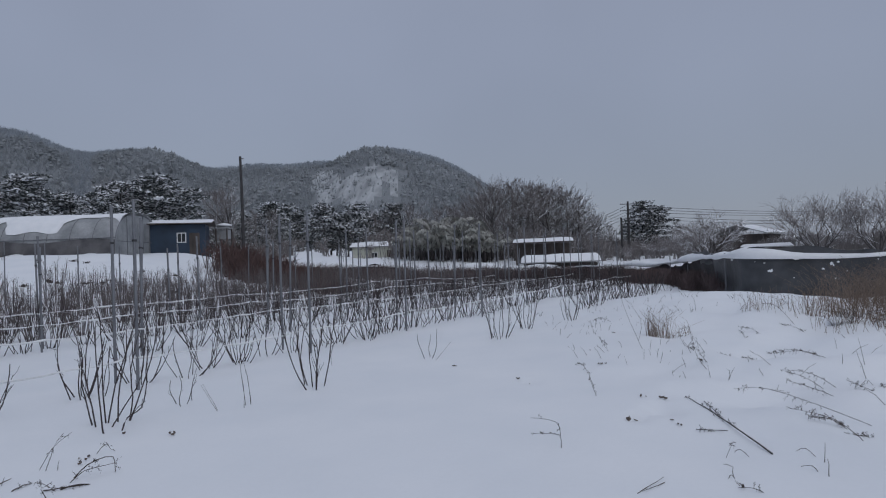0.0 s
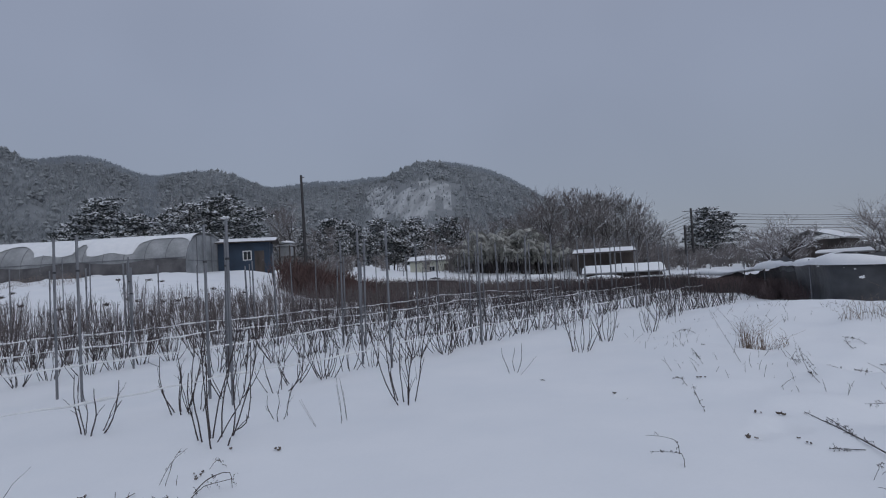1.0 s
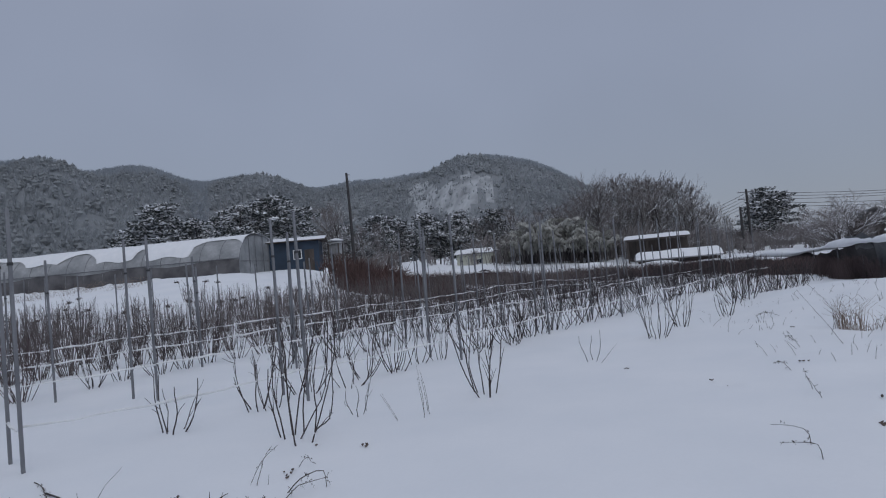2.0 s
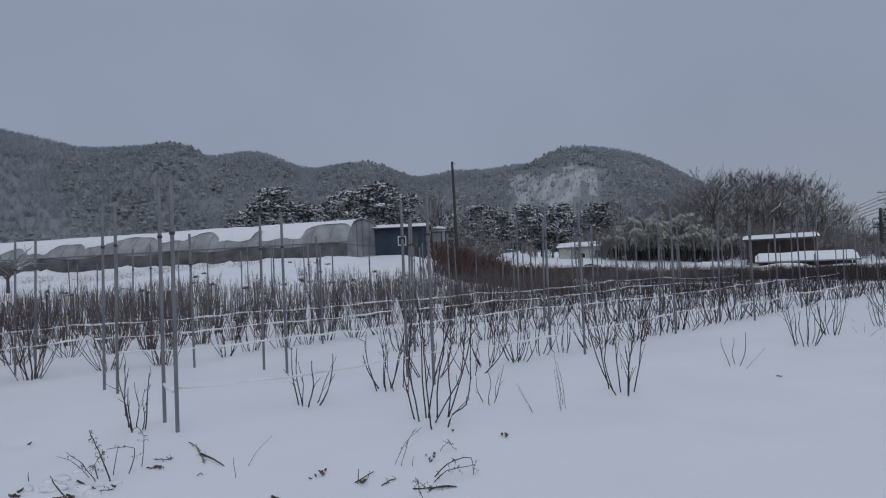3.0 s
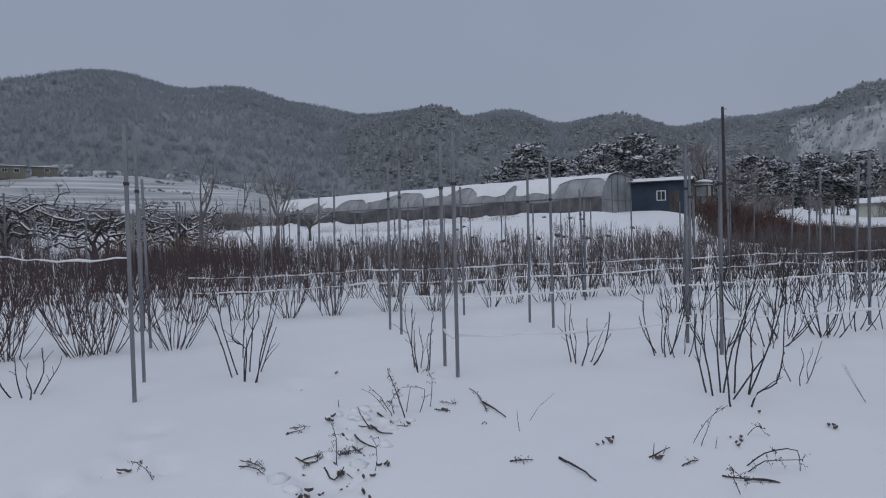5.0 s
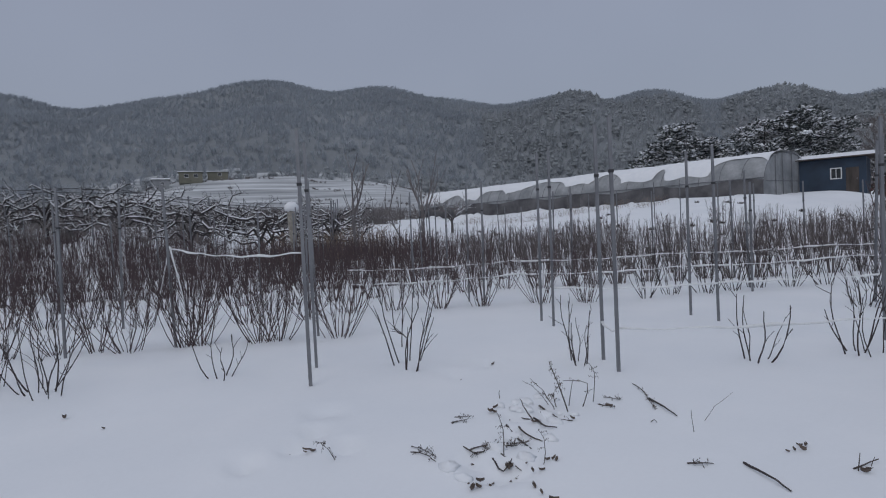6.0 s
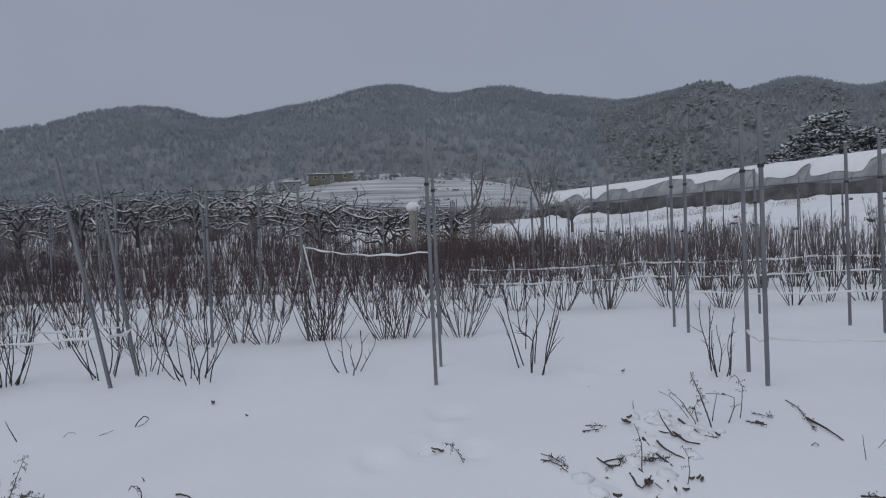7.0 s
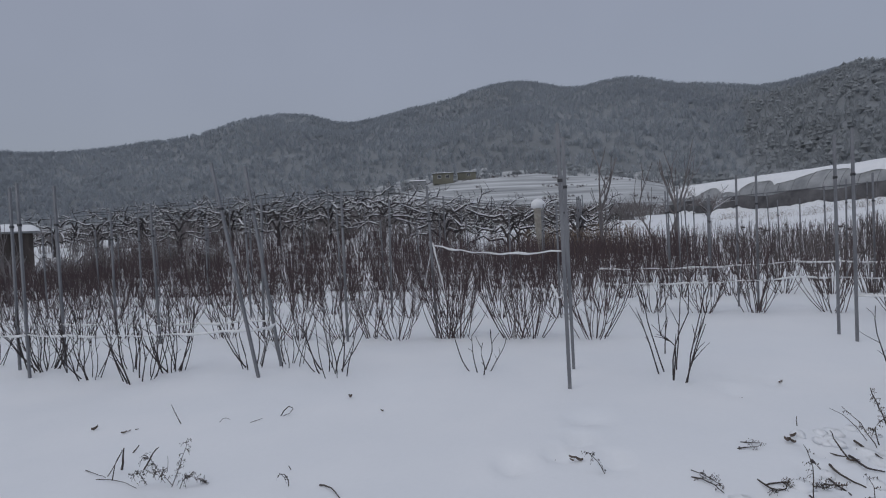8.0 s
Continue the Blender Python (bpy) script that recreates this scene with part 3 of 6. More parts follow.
def build_thickets():
    """Low brush: the russet thicket by the pole, and the grey brush along the far field edge."""
    kinds = []
    for s in range(4):
        rng = random.Random(60 + s)
        sh = Shape()
        for i in range(22):
            a, lean = rng.uniform(0, 6.28), rng.uniform(0.1, 0.6)
            b = (rng.uniform(-.3, .3), rng.uniform(-.3, .3), 0)
            h = rng.uniform(0.5, 1.0)
            m = (b[0] + math.cos(a) * lean * h * .5, b[1] + math.sin(a) * lean * h * .5, h * .6)
            t = (b[0] + math.cos(a) * lean * h, b[1] + math.sin(a) * lean * h, h)
            sh.tube([b, m, t], 0.014, 0.005, 3, cap=False)
            for _ in range(4):
                sh.tri(m, (m[0] + .012, m[1] + .012, m[2] + .02), (m[0] + rng.uniform(-.3, .3), m[1] + rng.uniform(-.3, .3), m[2] + rng.uniform(.1, .4)))
        kinds.append(triangles(sh))
    rng = random.Random(5)
    rows = []
    for i in range(210):
        t = rng.random()
        az, dist = 23.7 - 9.8 * t + rng.uniform(-1.5, 1.5), 43 - 11 * t + rng.uniform(-3, 3)
        x, y = polar(az, dist)
        rows.append((i % 4, x, y, ground_z(x, y), rng.uniform(0.7, 2.2) * (1.12 - 0.7 * t), rng.uniform(0, 6.28)))
    tagged(new("russet_thicket", scatter(kinds, rows, "russet_thicket", RUST)), "tangled red-brown leafless brush on the bank", "thicket", kind="stuff")
    rows = []
    for i in range(620):
        az, dist = rng.uniform(-38, 22), rng.uniform(66, 92)
        if 7.6 < az < 18.5 and rng.random() < 0.82:
            continue
        x, y = polar(az, dist)
        rows.append((i % 4, x, y, ground_z(x, y), rng.uniform(1.4, 3.4) * (1.2 if -10 < az < 12 else 0.8), rng.uniform(0, 6.28)))
    tagged(new("grey_brush", scatter(kinds, rows, "grey_brush", TWIG)), "grey leafless brush at the foot of the trees", "brush", kind="stuff")
    rows = []
    for i in range(260):
        az, dist = rng.uniform(80, 122), rng.uniform(30, 62)
        x, y = polar(az, dist)
        rows.append((i % 4, x, y, ground_z(x, y), rng.uniform(0.6, 1.9), rng.uniform(0, 6.28)))
    for i in range(420):
        az, dist = rng.uniform(60, 121), rng.uniform(62, 165)
        if abs(az - 74) < 15 and dist > 110:
            continue
        x, y = polar(az, dist)
        rows.append((i % 4, x, y, ground_z(x, y), rng.uniform(1.0, 2.6), rng.uniform(0, 6.28)))
    for i in range(800):
        az, dist = rng.uniform(63, 92), rng.uniform(60, 122)
        x, y = polar(az, dist)
        rows.append((i % 4, x, y, ground_z(x, y), rng.uniform(1.0, 2.4), rng.uniform(0, 6.28)))
    for line in range(6):
        for i in range(150):
            az, dist = 60 + 28 * rng.random(), 128 + 13 * line + rng.uniform(-1.2, 1.2)
            if grain(az / 2.5, line * 3.7, 9) < -0.1:
                continue
            x, y = polar(az, dist)
            rows.append((i % 4, x, y, ground_z(x, y) - 0.2, rng.uniform(0.5, 1.0), rng.uniform(0, 6.28)))
    tagged(new("valley_brush", scatter(kinds, rows, "valley_brush", TWIG)), "thin grey brush on the snowy lower slope", "brush", kind="stuff")


build_thickets()


def bamboo_clump(seed, height, wide):
    """Arching culms that end in heavy hanging plumes of frosted leaves."""
    rng = random.Random(seed)
    root = new("bamboo_clump")
    for i in range(30):
        a, b, q = rng.uniform(0, 6.28), rng.uniform(0, 6.28), wide * .42 * math.sqrt(rng.random())
        x0, y0 = math.cos(b) * q, math.sin(b) * q
        h, reach = height * rng.uniform(0.55, 1.05), rng.uniform(0.9, 2.0)
        pts = [Vector((x0 + math.cos(a) * reach * t ** 2.0, y0 + math.sin(a) * reach * t ** 2.0, h * (1.62 * t - 0.72 * t ** 2.6))) for t in [j / 8 for j in range(9)]]
        # near-black culms: the shade inside the clump is put into their colour
        culm = part("culm", Shape().tube(pts, 0.035, 0.008, 4, cap=False), LIMB, root)
        leaf = Shape()
        for j in range(130):
            t = 0.32 + 0.68 * rng.random() ** 0.75
            k = min(7, int(t * 8))
            o = pts[k].lerp(pts[k + 1], t * 8 - k)
            side = rng.uniform(-1, 1) * 0.34 * (0.4 + t)
            o = o + Vector((-math.sin(a) * side, math.cos(a) * side, 0.06 - abs(side) * 0.7))
            d = Vector((math.cos(a) * .7 + rng.uniform(-.5, .5) - math.sin(a) * side * 2, math.sin(a) * .7 + rng.uniform(-.5, .5) + math.cos(a) * side * 2, rng.uniform(-1.3, -0.1))).normalized() * rng.uniform(0.22, 0.5)
            n = d.cross(Vector((0, 0, 1))).normalized() * rng.uniform(.04, .08)
            leaf.tri(o - n, o + n, o + d)
        part("plume", leaf, BAMBOO, culm, "hanging plume of frosted leaves")
    return tagged(root, "bamboo clump bowed down by frost and snow", "bamboo", "bamboo clumps")


clump = bamboo_clump(71, 4.4, 4.0)
for az, dist, turn, size in ((7.7, 70, 0, 0.75), (6.3, 66, 60, 0.92), (4.7, 64, 130, 1.0), (3.1, 62, 220, 1.08), (1.5, 63, 300, 1.05), (0.1, 65, 20, 0.95), (5.5, 70, 90, 1.15), (2.4, 69, 45, 1.2)):
    place(clump, *polar(az, dist), turn, size)


# ---- greenhouse ----
def build_greenhouse():
    ax, ay, bx, by = -26.4, 45.85, -69.5, 42.1
    length, half, high = math.hypot(bx - ax, by - ay), 3.6, 3.3
    turn = math.degrees(math.atan2(by - ay, bx - ax))
    root = thing("greenhouse", (ax, ay, ground_z(-45, 41.5) - 0.1), "long arched film greenhouse, half covered by sliding snow", "greenhouse", turn=turn)

    def arc(s, t, grow=0.0):
        """s along, t 0 (field side base) .. 1 (far side base)."""
        th = math.pi * t
        c, q = math.cos(th), math.sin(th)
        sag = 0.1 * s / length
        return Vector((s, (half + grow) * (abs(c) ** 0.75) * (1 if c > 0 else -1), (high + grow) * (q ** 0.72 if q > 0 else 0) + sag))
    rng = random.Random(3)
    rows = []
    for i in range(105):
        s = length * i / 104
        dip = -0.035 * abs(math.sin(math.pi * i / 4))
        rows.append([arc(s, k / 24, dip) for k in range(25)])
    part("film_cover", Shape().grid(rows), FILM, root, "grey translucent film", True)
    for i in range(27):
        part("hoop", Shape().tube([arc(length * i / 26, k / 16, 0.015) for k in range(17)], 0.022, sides=5), STEEL, root)
    # dark side net along the foot
    for t0, name in ((0.0, "side_net"), (1.0, "side_net")):
        rows = []
        for i in range(105):
            s = length * i / 104
            rows.append([arc(s, abs(t0 - f) if t0 == 0 else 1 - f, 0.03 + 0.02 * math.sin(i * 1.7)) for f in (0.0, 0.025, 0.055, 0.088 + 0.012 * math.sin(i * .35))])
        part(name, Shape().grid(rows), NET, root, "dark rolled-up side net")
    part("side_rail", Shape().tube([arc(length * i / 30, 0.10, 0.05) for i in range(31)], 0.035, sides=5), STEEL, root)
    # snow blanket, its lower edge slid off in places
    bays = [(0, 4.2, 0.36), (4.2, 8.2, 0.15), (8.2, 9.2, 0.30), (9.2, 12.5, 0.16), (12.5, 16, 0.33), (16, 19, 0.2), (19, 25, 0.33), (25, 27, 0.2), (27, 32, 0.27), (32, 34, 0.14), (34, 38.5, 0.24), (38.5, length, 0.13)]

    def edge(s):
        for a, b, t in bays:
            if a <= s <= b:
                mid = (s - a) / (b - a)
                bulge = 0.11 * (abs(2 * mid - 1) ** 2.2) if t > 0.2 else -0.01
                return max(0.12, t - bulge) + 0.012 * math.sin(s * 2.3)
        return 0.14
    rows = []
    for i in range(211):
        s = length * i / 210
        t0 = edge(s)
        row = []
        for k in range(17):
            f = k / 16
            thick = 0.11 * min(1, f * 9 + 0.1, (1 - f) * 9 + 0.1) * (1 + 0.5 * grain(s / 2.1, f * 5, 8)) + 0.01
            row.append(arc(s, t0 + (0.84 - t0) * f, float(thick)))
        rows.append(row)
    part("snow_blanket", Shape().grid(rows), SNOW_CAP, root, "thick snow sheet over the ridge", True)
    # snow that slid off, heaped along the foot
    rows = []
    for i in range(181):
        s = length * i / 180
        h = 0.28 + 0.3 * float(grain(s / 1.7, 2.0, 3)) + 0.18 * float(grain(s / 0.6, 5.0, 4))
        rows.append([(s, half + 0.15 + w, -0.1 + max(0.02, h) * f) for w, f in ((-0.1, 0.6), (0.15, 1.0), (0.45, 0.85), (0.9, 0.3), (1.5, -1.2))])
    part("slid_snow", Shape().grid(rows), SNOW_CAP, root, "heaped snow that slid off the film", True)["kind"] = "stuff"
    # end wall towards the blue shed
    fan = Shape()
    pts = [arc(0.03, k / 20, -0.03) for k in range(21)]
    for k in range(20):
        fan.tri((0.03, 0, 0), pts[k + 1], pts[k])
    part("end_wall", fan, FILM, root, "grey film end wall")
    for y in (-1.8, -0.7, 0.7, 1.8):
        part("end_stud", Shape().tube([(-0.03, y, -0.3), (-0.03, y, high * (1 - (abs(y) / half) ** 2.4) ** 0.4)], 0.03, sides=5), STEEL, root)
    part("end_rail", Shape().tube([(-0.03, -3.2, 1.2), (-0.03, 3.2, 1.2)], 0.025, sides=5), STEEL, root)
    fan2 = Shape()
    pts = [arc(length, k / 20, -0.03) for k in range(21)]
    for k in range(20):
        fan2.tri((length, 0, -.35), pts[k], pts[k + 1])
    part("end_wall", fan2, FILM, root)


build_greenhouse()


# ---- buildings ----
def gable_house(name, at, turn, size, wall, label, category, roof_over=0.35, rise=0.5, snow=0.18, windows=(), doors=(), pitch="gable", posts=False):
    """windows, doors: (x, z, width, height) on the front, which faces -y."""
    w, d, h = size
    root = thing(name, at, label, category, turn=turn)
    cuts = sorted([(x, z, ww, hh) for x, z, ww, hh in (*windows, *doors)])
    if not posts:
        panels = [((-w / 2, d / 2 - .12, -0.6), (w / 2, d / 2, h)), ((-w / 2, -d / 2, -0.6), (-w / 2 + .12, d / 2 - .12, h)), ((w / 2 - .12, -d / 2, -0.6), (w / 2, d / 2 - .12, h))]
        x = -w / 2 + .12
        for cx, z, ww, hh in cuts:
            panels.append(((x, -d / 2, -0.6), (cx - ww / 2, -d / 2 + .12, h)))
            if z > 0.05:
                panels.append(((cx - ww / 2, -d / 2, -0.6), (cx + ww / 2, -d / 2 + .12, z)))
            panels.append(((cx - ww / 2, -d / 2, z + hh), (cx + ww / 2, -d / 2 + .12, h)))
            x = cx + ww / 2
        panels.append(((x, -d / 2, -0.6), (w / 2 - .12, -d / 2 + .12, h)))
        for lo, hi in panels:
            part("wall_panel", Shape().box(lo, hi), wall, root)
        for cx, z, ww, hh in windows:
            win = part("window", Shape().box((cx - ww / 2, -d / 2 + .05, z), (cx + ww / 2, -d / 2 + .07, z + hh)), PANE, root, "dark window")
            fr = Shape()
            for a, b in (((cx - ww / 2 - .04, z - .04), (cx - ww / 2 + .03, z + hh + .04)), ((cx + ww / 2 - .03, z - .04), (cx + ww / 2 + .04, z + hh + .04)),
                         ((cx - ww / 2 + .03, z - .04), (cx + ww / 2 - .03, z + .03)), ((cx - ww / 2 + .03, z + hh - .03), (cx + ww / 2 - .03, z + hh + .04)), ((cx - .02, z + .03), (cx + .02, z + hh - .03))):
                fr.box((a[0], -d / 2 - .03, a[1]), (b[0], -d / 2 + .05, b[1]))
            part("frame", fr, WHITE, win)
        for cx, z, ww, hh in doors:
            dr = part("door", Shape().box((cx - ww / 2, -d / 2 + .03, z), (cx + ww / 2, -d / 2 + .08, z + hh)), DARKWOOD, root, "dark door")
            part("handle", Shape().tube([(cx + ww * .35, -d / 2 - .02, z + 1.0), (cx + ww * .35, -d / 2 - .02, z + 1.15)], 0.02), STEEL, dr)
    else:
        for x in (-w / 2, -w / 6, w / 6, w / 2):
            for y in (-d / 2, d / 2):
                part("post", Shape().box((x - .07, y - .07, -0.6), (x + .07, y + .07, h)), DARKWOOD, root)
        part("back_wall", Shape().box((-w / 2, d / 2 - .3, -0.6), (w / 2, d / 2 - .2, h)), wall, root)
    # roof slab and the snow on it
    ox, oy = w / 2 + roof_over, d / 2 + roof_over

    def roof_z(y):
        return h + (rise * (1 - abs(y) / oy) if pitch == "gable" else rise * (y + oy) / (2 * oy))
    ys = [-oy + 2 * oy * k / 10 for k in range(11)]
    slab = Shape().grid([[(x, y, roof_z(y) + 0.02) for y in ys] for x in (-ox, ox)]).grid([[(x, y, roof_z(y) + 0.10) for y in ys] for x in (ox, -ox)])
    slab.grid([[(-ox, y, roof_z(y) + z) for y in ys] for z in (0.10, 0.02)]).grid([[(ox, y, roof_z(y) + z) for y in ys] for z in (0.02, 0.10)])
    for y in (-oy, oy):
        slab.grid([[(x, y, roof_z(y) + z) for x in (-ox, ox)] for z in (0.02, 0.10)])
    part("roof", slab, DARKWOOD if "shed" in name else GREYWALL, root, "thin sheet roof")
    xs = [-ox + 2 * ox * k / 24 for k in range(25)]
    top = []
    for x in xs:
        row = []
        for k in range(13):
            y = -oy + 2 * oy * k / 12
            e1 = min(1, (ox - abs(x)) * 4 + 0.05, (oy - abs(y)) * 4 + 0.05)
            row.append((x * 1.01, y * 1.01, roof_z(y) + 0.104 + snow * e1 * (1 + 0.35 * float(grain(x / 1.3 + at[0], y / 1.3, 4)))))
        top.append(row)
    part("roof_snow", Shape().grid(top), SNOW_CAP, root, "snow on the roof", True)
    return root


def on_land(az, dist, dz=0.0):
    x, y = polar(az, dist)
    return (x, y, ground_z(x, y) + dz)


gable_house("blue_shed", on_land(27.9, 56.8, 0.0), 20, (5.2, 3.6, 2.6), BLUE, "blue sheet-metal shed with a thin snowy roof", "shed", 0.55, 0.4, 0.03, windows=((0.75, 1.15, 0.65, 0.75),), doors=((1.75, 0.0, 0.8, 1.9),), pitch="gable")
gable_house("small_house", on_land(10.2, 78, -1.1), 4, (6.6, 4.0, 2.3), CREAM, "small cream-walled hut with a snow-covered roof", "house", 0.3, 0.45, 0.2, windows=((-0.6, 1.05, 0.75, 0.6), (2.2, 0.9, 0.35, 0.4)), doors=((1.35, 0.0, 0.8, 1.9),))
gable_house("open_shed", on_land(-4.9, 60, 0.35), -6, (5.0, 3.0, 1.9), DARKWOOD, "open dark timber shed under a snowy roof", "shed", 0.3, 0.3, 0.09, posts=True)
# this shelter is made up; it stands in for rounded snow mounds
gable_house("mound_stand_in", on_land(-6.4, 54, -0.75), -6, (6.0, 2.2, 1.25), DARKWOOD, "low dark shelter shape standing in for rounded snow mounds", "shed", 0.3, 0.4, 0.22, posts=True)
gable_house("brown_barn", on_land(-22.0, 72, -0.2), 48, (5.2, 5.0, 2.3), DARKWOOD, "dark brown timber barn with a snowy roof", "barn", 0.45, 0.9, 0.05, windows=((-1.2, 0.8, 0.9, 1.0),))
gable_house("flat_annex", on_land(-23.4, 66, -0.7), -22, (3.6, 2.0, 1.5), DARKWOOD, "low dark annex with a flat snowy roof", "shed", 0.4, 0.1, 0.2)
gable_house("ochre_house", on_land(80.6, 168, 0), 80, (5.5, 5, 2.2), OCHRE, "far ochre-walled house on the snowy knoll", "house", 0.3, 0.2, 0.1, windows=((-1, 0.9, 0.9, 0.8), (1.2, 0.9, 0.9, 0.8)))
gable_house("grey_house", on_land(78.4, 172, 0), 78, (5.0, 5, 1.8), OCHRE, "far dull ochre house on the snowy knoll", "house", 0.3, 0.2, 0.1, windows=((0.5, 0.8, 0.9, 0.7),))
gable_house("stone_hut", on_land(83.0, 165, 0), 83, (3.8, 4, 2.0), GREYWALL, "far small grey hut on the knoll", "hut", 0.3, 0.3, 0.15, windows=((0.4, 0.9, 0.6, 0.6),))
gable_house("field_hut", on_land(117.2, 40, 0.3), 117, (3.6, 2.6, 1.9), DARKWOOD, "dark field hut with snow on its roof", "hut", 0.3, 0.2, 0.2, doors=((0.2, 0, 0.8, 1.7),))


def snowed_car():
    """A small parked car, its windscreen half clear under the snow."""
    x, y, z = on_land(-25.2, 72, 0.0)
    root = thing("parked_car", (x, y, z), "pale parked car thickly covered with snow", "car", turn=-62)
    side = [(-1.9, 0.35), (-1.95, 0.8), (-1.5, 0.95), (-0.8, 1.45), (0.7, 1.5), (1.35, 0.98), (1.95, 0.85), (2.0, 0.35)]
    body = Shape().grid([[(px, w, pz - (0.0 if abs(w) < 0.75 else 0.06)) for px, pz in side] for w in (-0.82, -0.7, 0, 0.7, 0.82)])
    for w in (-0.82, 0.82):
        n = len(body.v)
        body.v += [(px, w, pz - 0.06) for px, pz in side]
        body.f.append(tuple(range(n, n + len(side))))
    part("body", body, WHITE, root)
    part("windscreen", Shape().grid([[(0.78, w, 1.45), (1.3, w, 1.06)] for w in (-0.6, 0.6)]), PANE, root, "dark glass partly clear of snow").location = (0.03, 0, 0.03)
    for px in (-1.25, 1.25):
        for w in (-0.78, 0.78):
            wheel = part("wheel", Shape().tube([(px, w - 0.1, 0.3), (px, w + 0.1, 0.3)], 0.31, sides=14), CABLE, root)
            part("rim", Shape().tube([(px, w - 0.11, 0.3), (px, w + 0.11, 0.3)], 0.18, sides=12), STEEL, wheel)
    rng = random.Random(12)
    top = [[(px * 0.98, w, pz + (0.16 if abs(w) < 0.7 else 0.02) + rng.uniform(-.03, .03)) for px, pz in ((-1.85, 0.8), (-1.45, 0.97), (-0.8, 1.47), (0, 1.52), (0.72, 1.5), (0.9, 1.36))] for w in (-0.8, -0.6, -0.2, 0.2, 0.6, 0.8)]
    snow = part("snow_load", Shape().grid(top).grid([[(px, w, pz + (0.14 if abs(w) < 0.7 else 0.0)) for px, pz in ((1.32, 0.98), (1.6, 0.93), (1.95, 0.83))] for w in (-0.8, -0.5, 0, 0.5, 0.8)]), SNOW_CAP, root, "thick soft snow on roof and bonnet", True)
    snow["kind"] = "stuff"


snowed_car()


def little_shrine():
    x, y, z = on_land(24.0, 58, 0.8)
    root = thing("lantern_hut", (x, y, z), "little glazed kiosk with a snow cap", "kiosk")
    for sx in (-.5, .5):
        for sy in (-.5, .5):
            part("post", Shape().box((sx - .05, sy - .05, -1.1), (sx + .05, sy + .05, 2.0)), DARKWOOD, root)
    part("box", Shape().box((-.45, -.45, 1.1), (.45, .45, 1.9)), GREYWALL, root)
    part("roof", Shape().tube([(0, 0, 2.0), (0, 0, 2.4)], 0.75, 0.12, 8), GREYWALL, root)
    part("snow_cap", Shape().blob((0, 0, 2.28), 0.7, 0.7, 0.22, random.Random(2), 0.1, 5, 12, 0.8), SNOW_CAP, root, "rounded snow cap", True)


little_shrine()


# ---- poles and cables ----
def utility_pole(x, y, height, label, arms=True, dz=0.0, lean=0.0):
    root = thing("utility_pole", (x, y, ground_z(x, y) + dz), label, "pole", "utility poles")
    part("shaft", Shape().tube([(0, 0, -0.5), (0, 0, height * .5), (lean, 0, height)], 0.17, 0.11, 10), CONCRETE, root)
    if arms:
        for z, w in ((height - 0.35, 0.9), (height - 1.1, 0.9)):
            part("crossarm", Shape().box((-w + lean, -.05, z), (w + lean, .05, z + .09)), STEEL, root)
            for k in (-0.85, 0, 0.85):
                part("insulator", Shape().tube([(k * w + lean, 0, z + .09), (k * w + lean, 0, z + .3)], 0.06, 0.04, 6), WHITE, root)
    else:
        for z in (height - 0.25, height - 0.85):
            part("bracket", Shape().box((-.05 + lean, -.05, z), (.32 + lean, .05, z + .06)), STEEL, root)
            part("insulator", Shape().tube([(.26 + lean, 0, z - .12), (.26 + lean, 0, z + .1)], 0.05, 0.035, 6), WHITE, root)
    return root


ux, uy = polar(22.4, 60)
utility_pole(ux, uy, 10.3, "slim dark utility pole on the bank", arms=False, dz=-0.3, lean=-0.08)
vx, vy = polar(-12.5, 74)
utility_pole(vx, vy, 6.6, "utility pole with crossarms and cables")
sx, sy = polar(-11.9, 72)
utility_pole(sx, sy, 4.6, "short second pole beside the utility pole", arms=False)
for k in range(5):
    sh = Shape()
    z0 = ground_z(vx, vy) + 6.2 - 0.36 * k
    for (ex, ey, ez) in ((*polar(-4, 120), z0 - 1.5), (*polar(-36, 95), z0 - 1.2 + .3 * k * (k < 3))):
        sh.tube([(vx + (ex - vx) * t, vy + (ey - vy) * t, z0 + (ez - z0) * t - 3.2 * t * (1 - t)) for t in [i / 14 for i in range(15)]], 0.02, sides=4)
    tagged(new("overhead_cable", sh.mesh("overhead_cable", CABLE)), "thin black overhead cable", "cable", "overhead cables")


# ---- fence of black sheeting with snow on its folded top ----
FENCE = [(26.0, 23.0), (17.0, 20.0), (12.0, 18.9), (8.8, 19.0), (8.9, 22.0), (9.6, 27.5), (9.3, 33.0), (5.0, 39.5), (-2.0, 42.5), (-9.0, 44.0), (-15.0, 43.5)]


def fence_line():
    pts = [Vector(p) for p in FENCE]
    line = []
    for i in range(len(pts) - 1):
        p0, p1, p2, p3 = pts[max(i - 1, 0)], pts[i], pts[i + 1], pts[min(i + 2, len(pts) - 1)]
        n = max(4, int((p2 - p1).length / 0.35))
        for k in range(n):
            t = k / n
            line.append(0.5 * ((2 * p1) + (p2 - p0) * t + (2 * p0 - 5 * p1 + 4 * p2 - p3) * t * t + (3 * p1 - p0 - 3 * p2 + p3) * t ** 3))
    return line


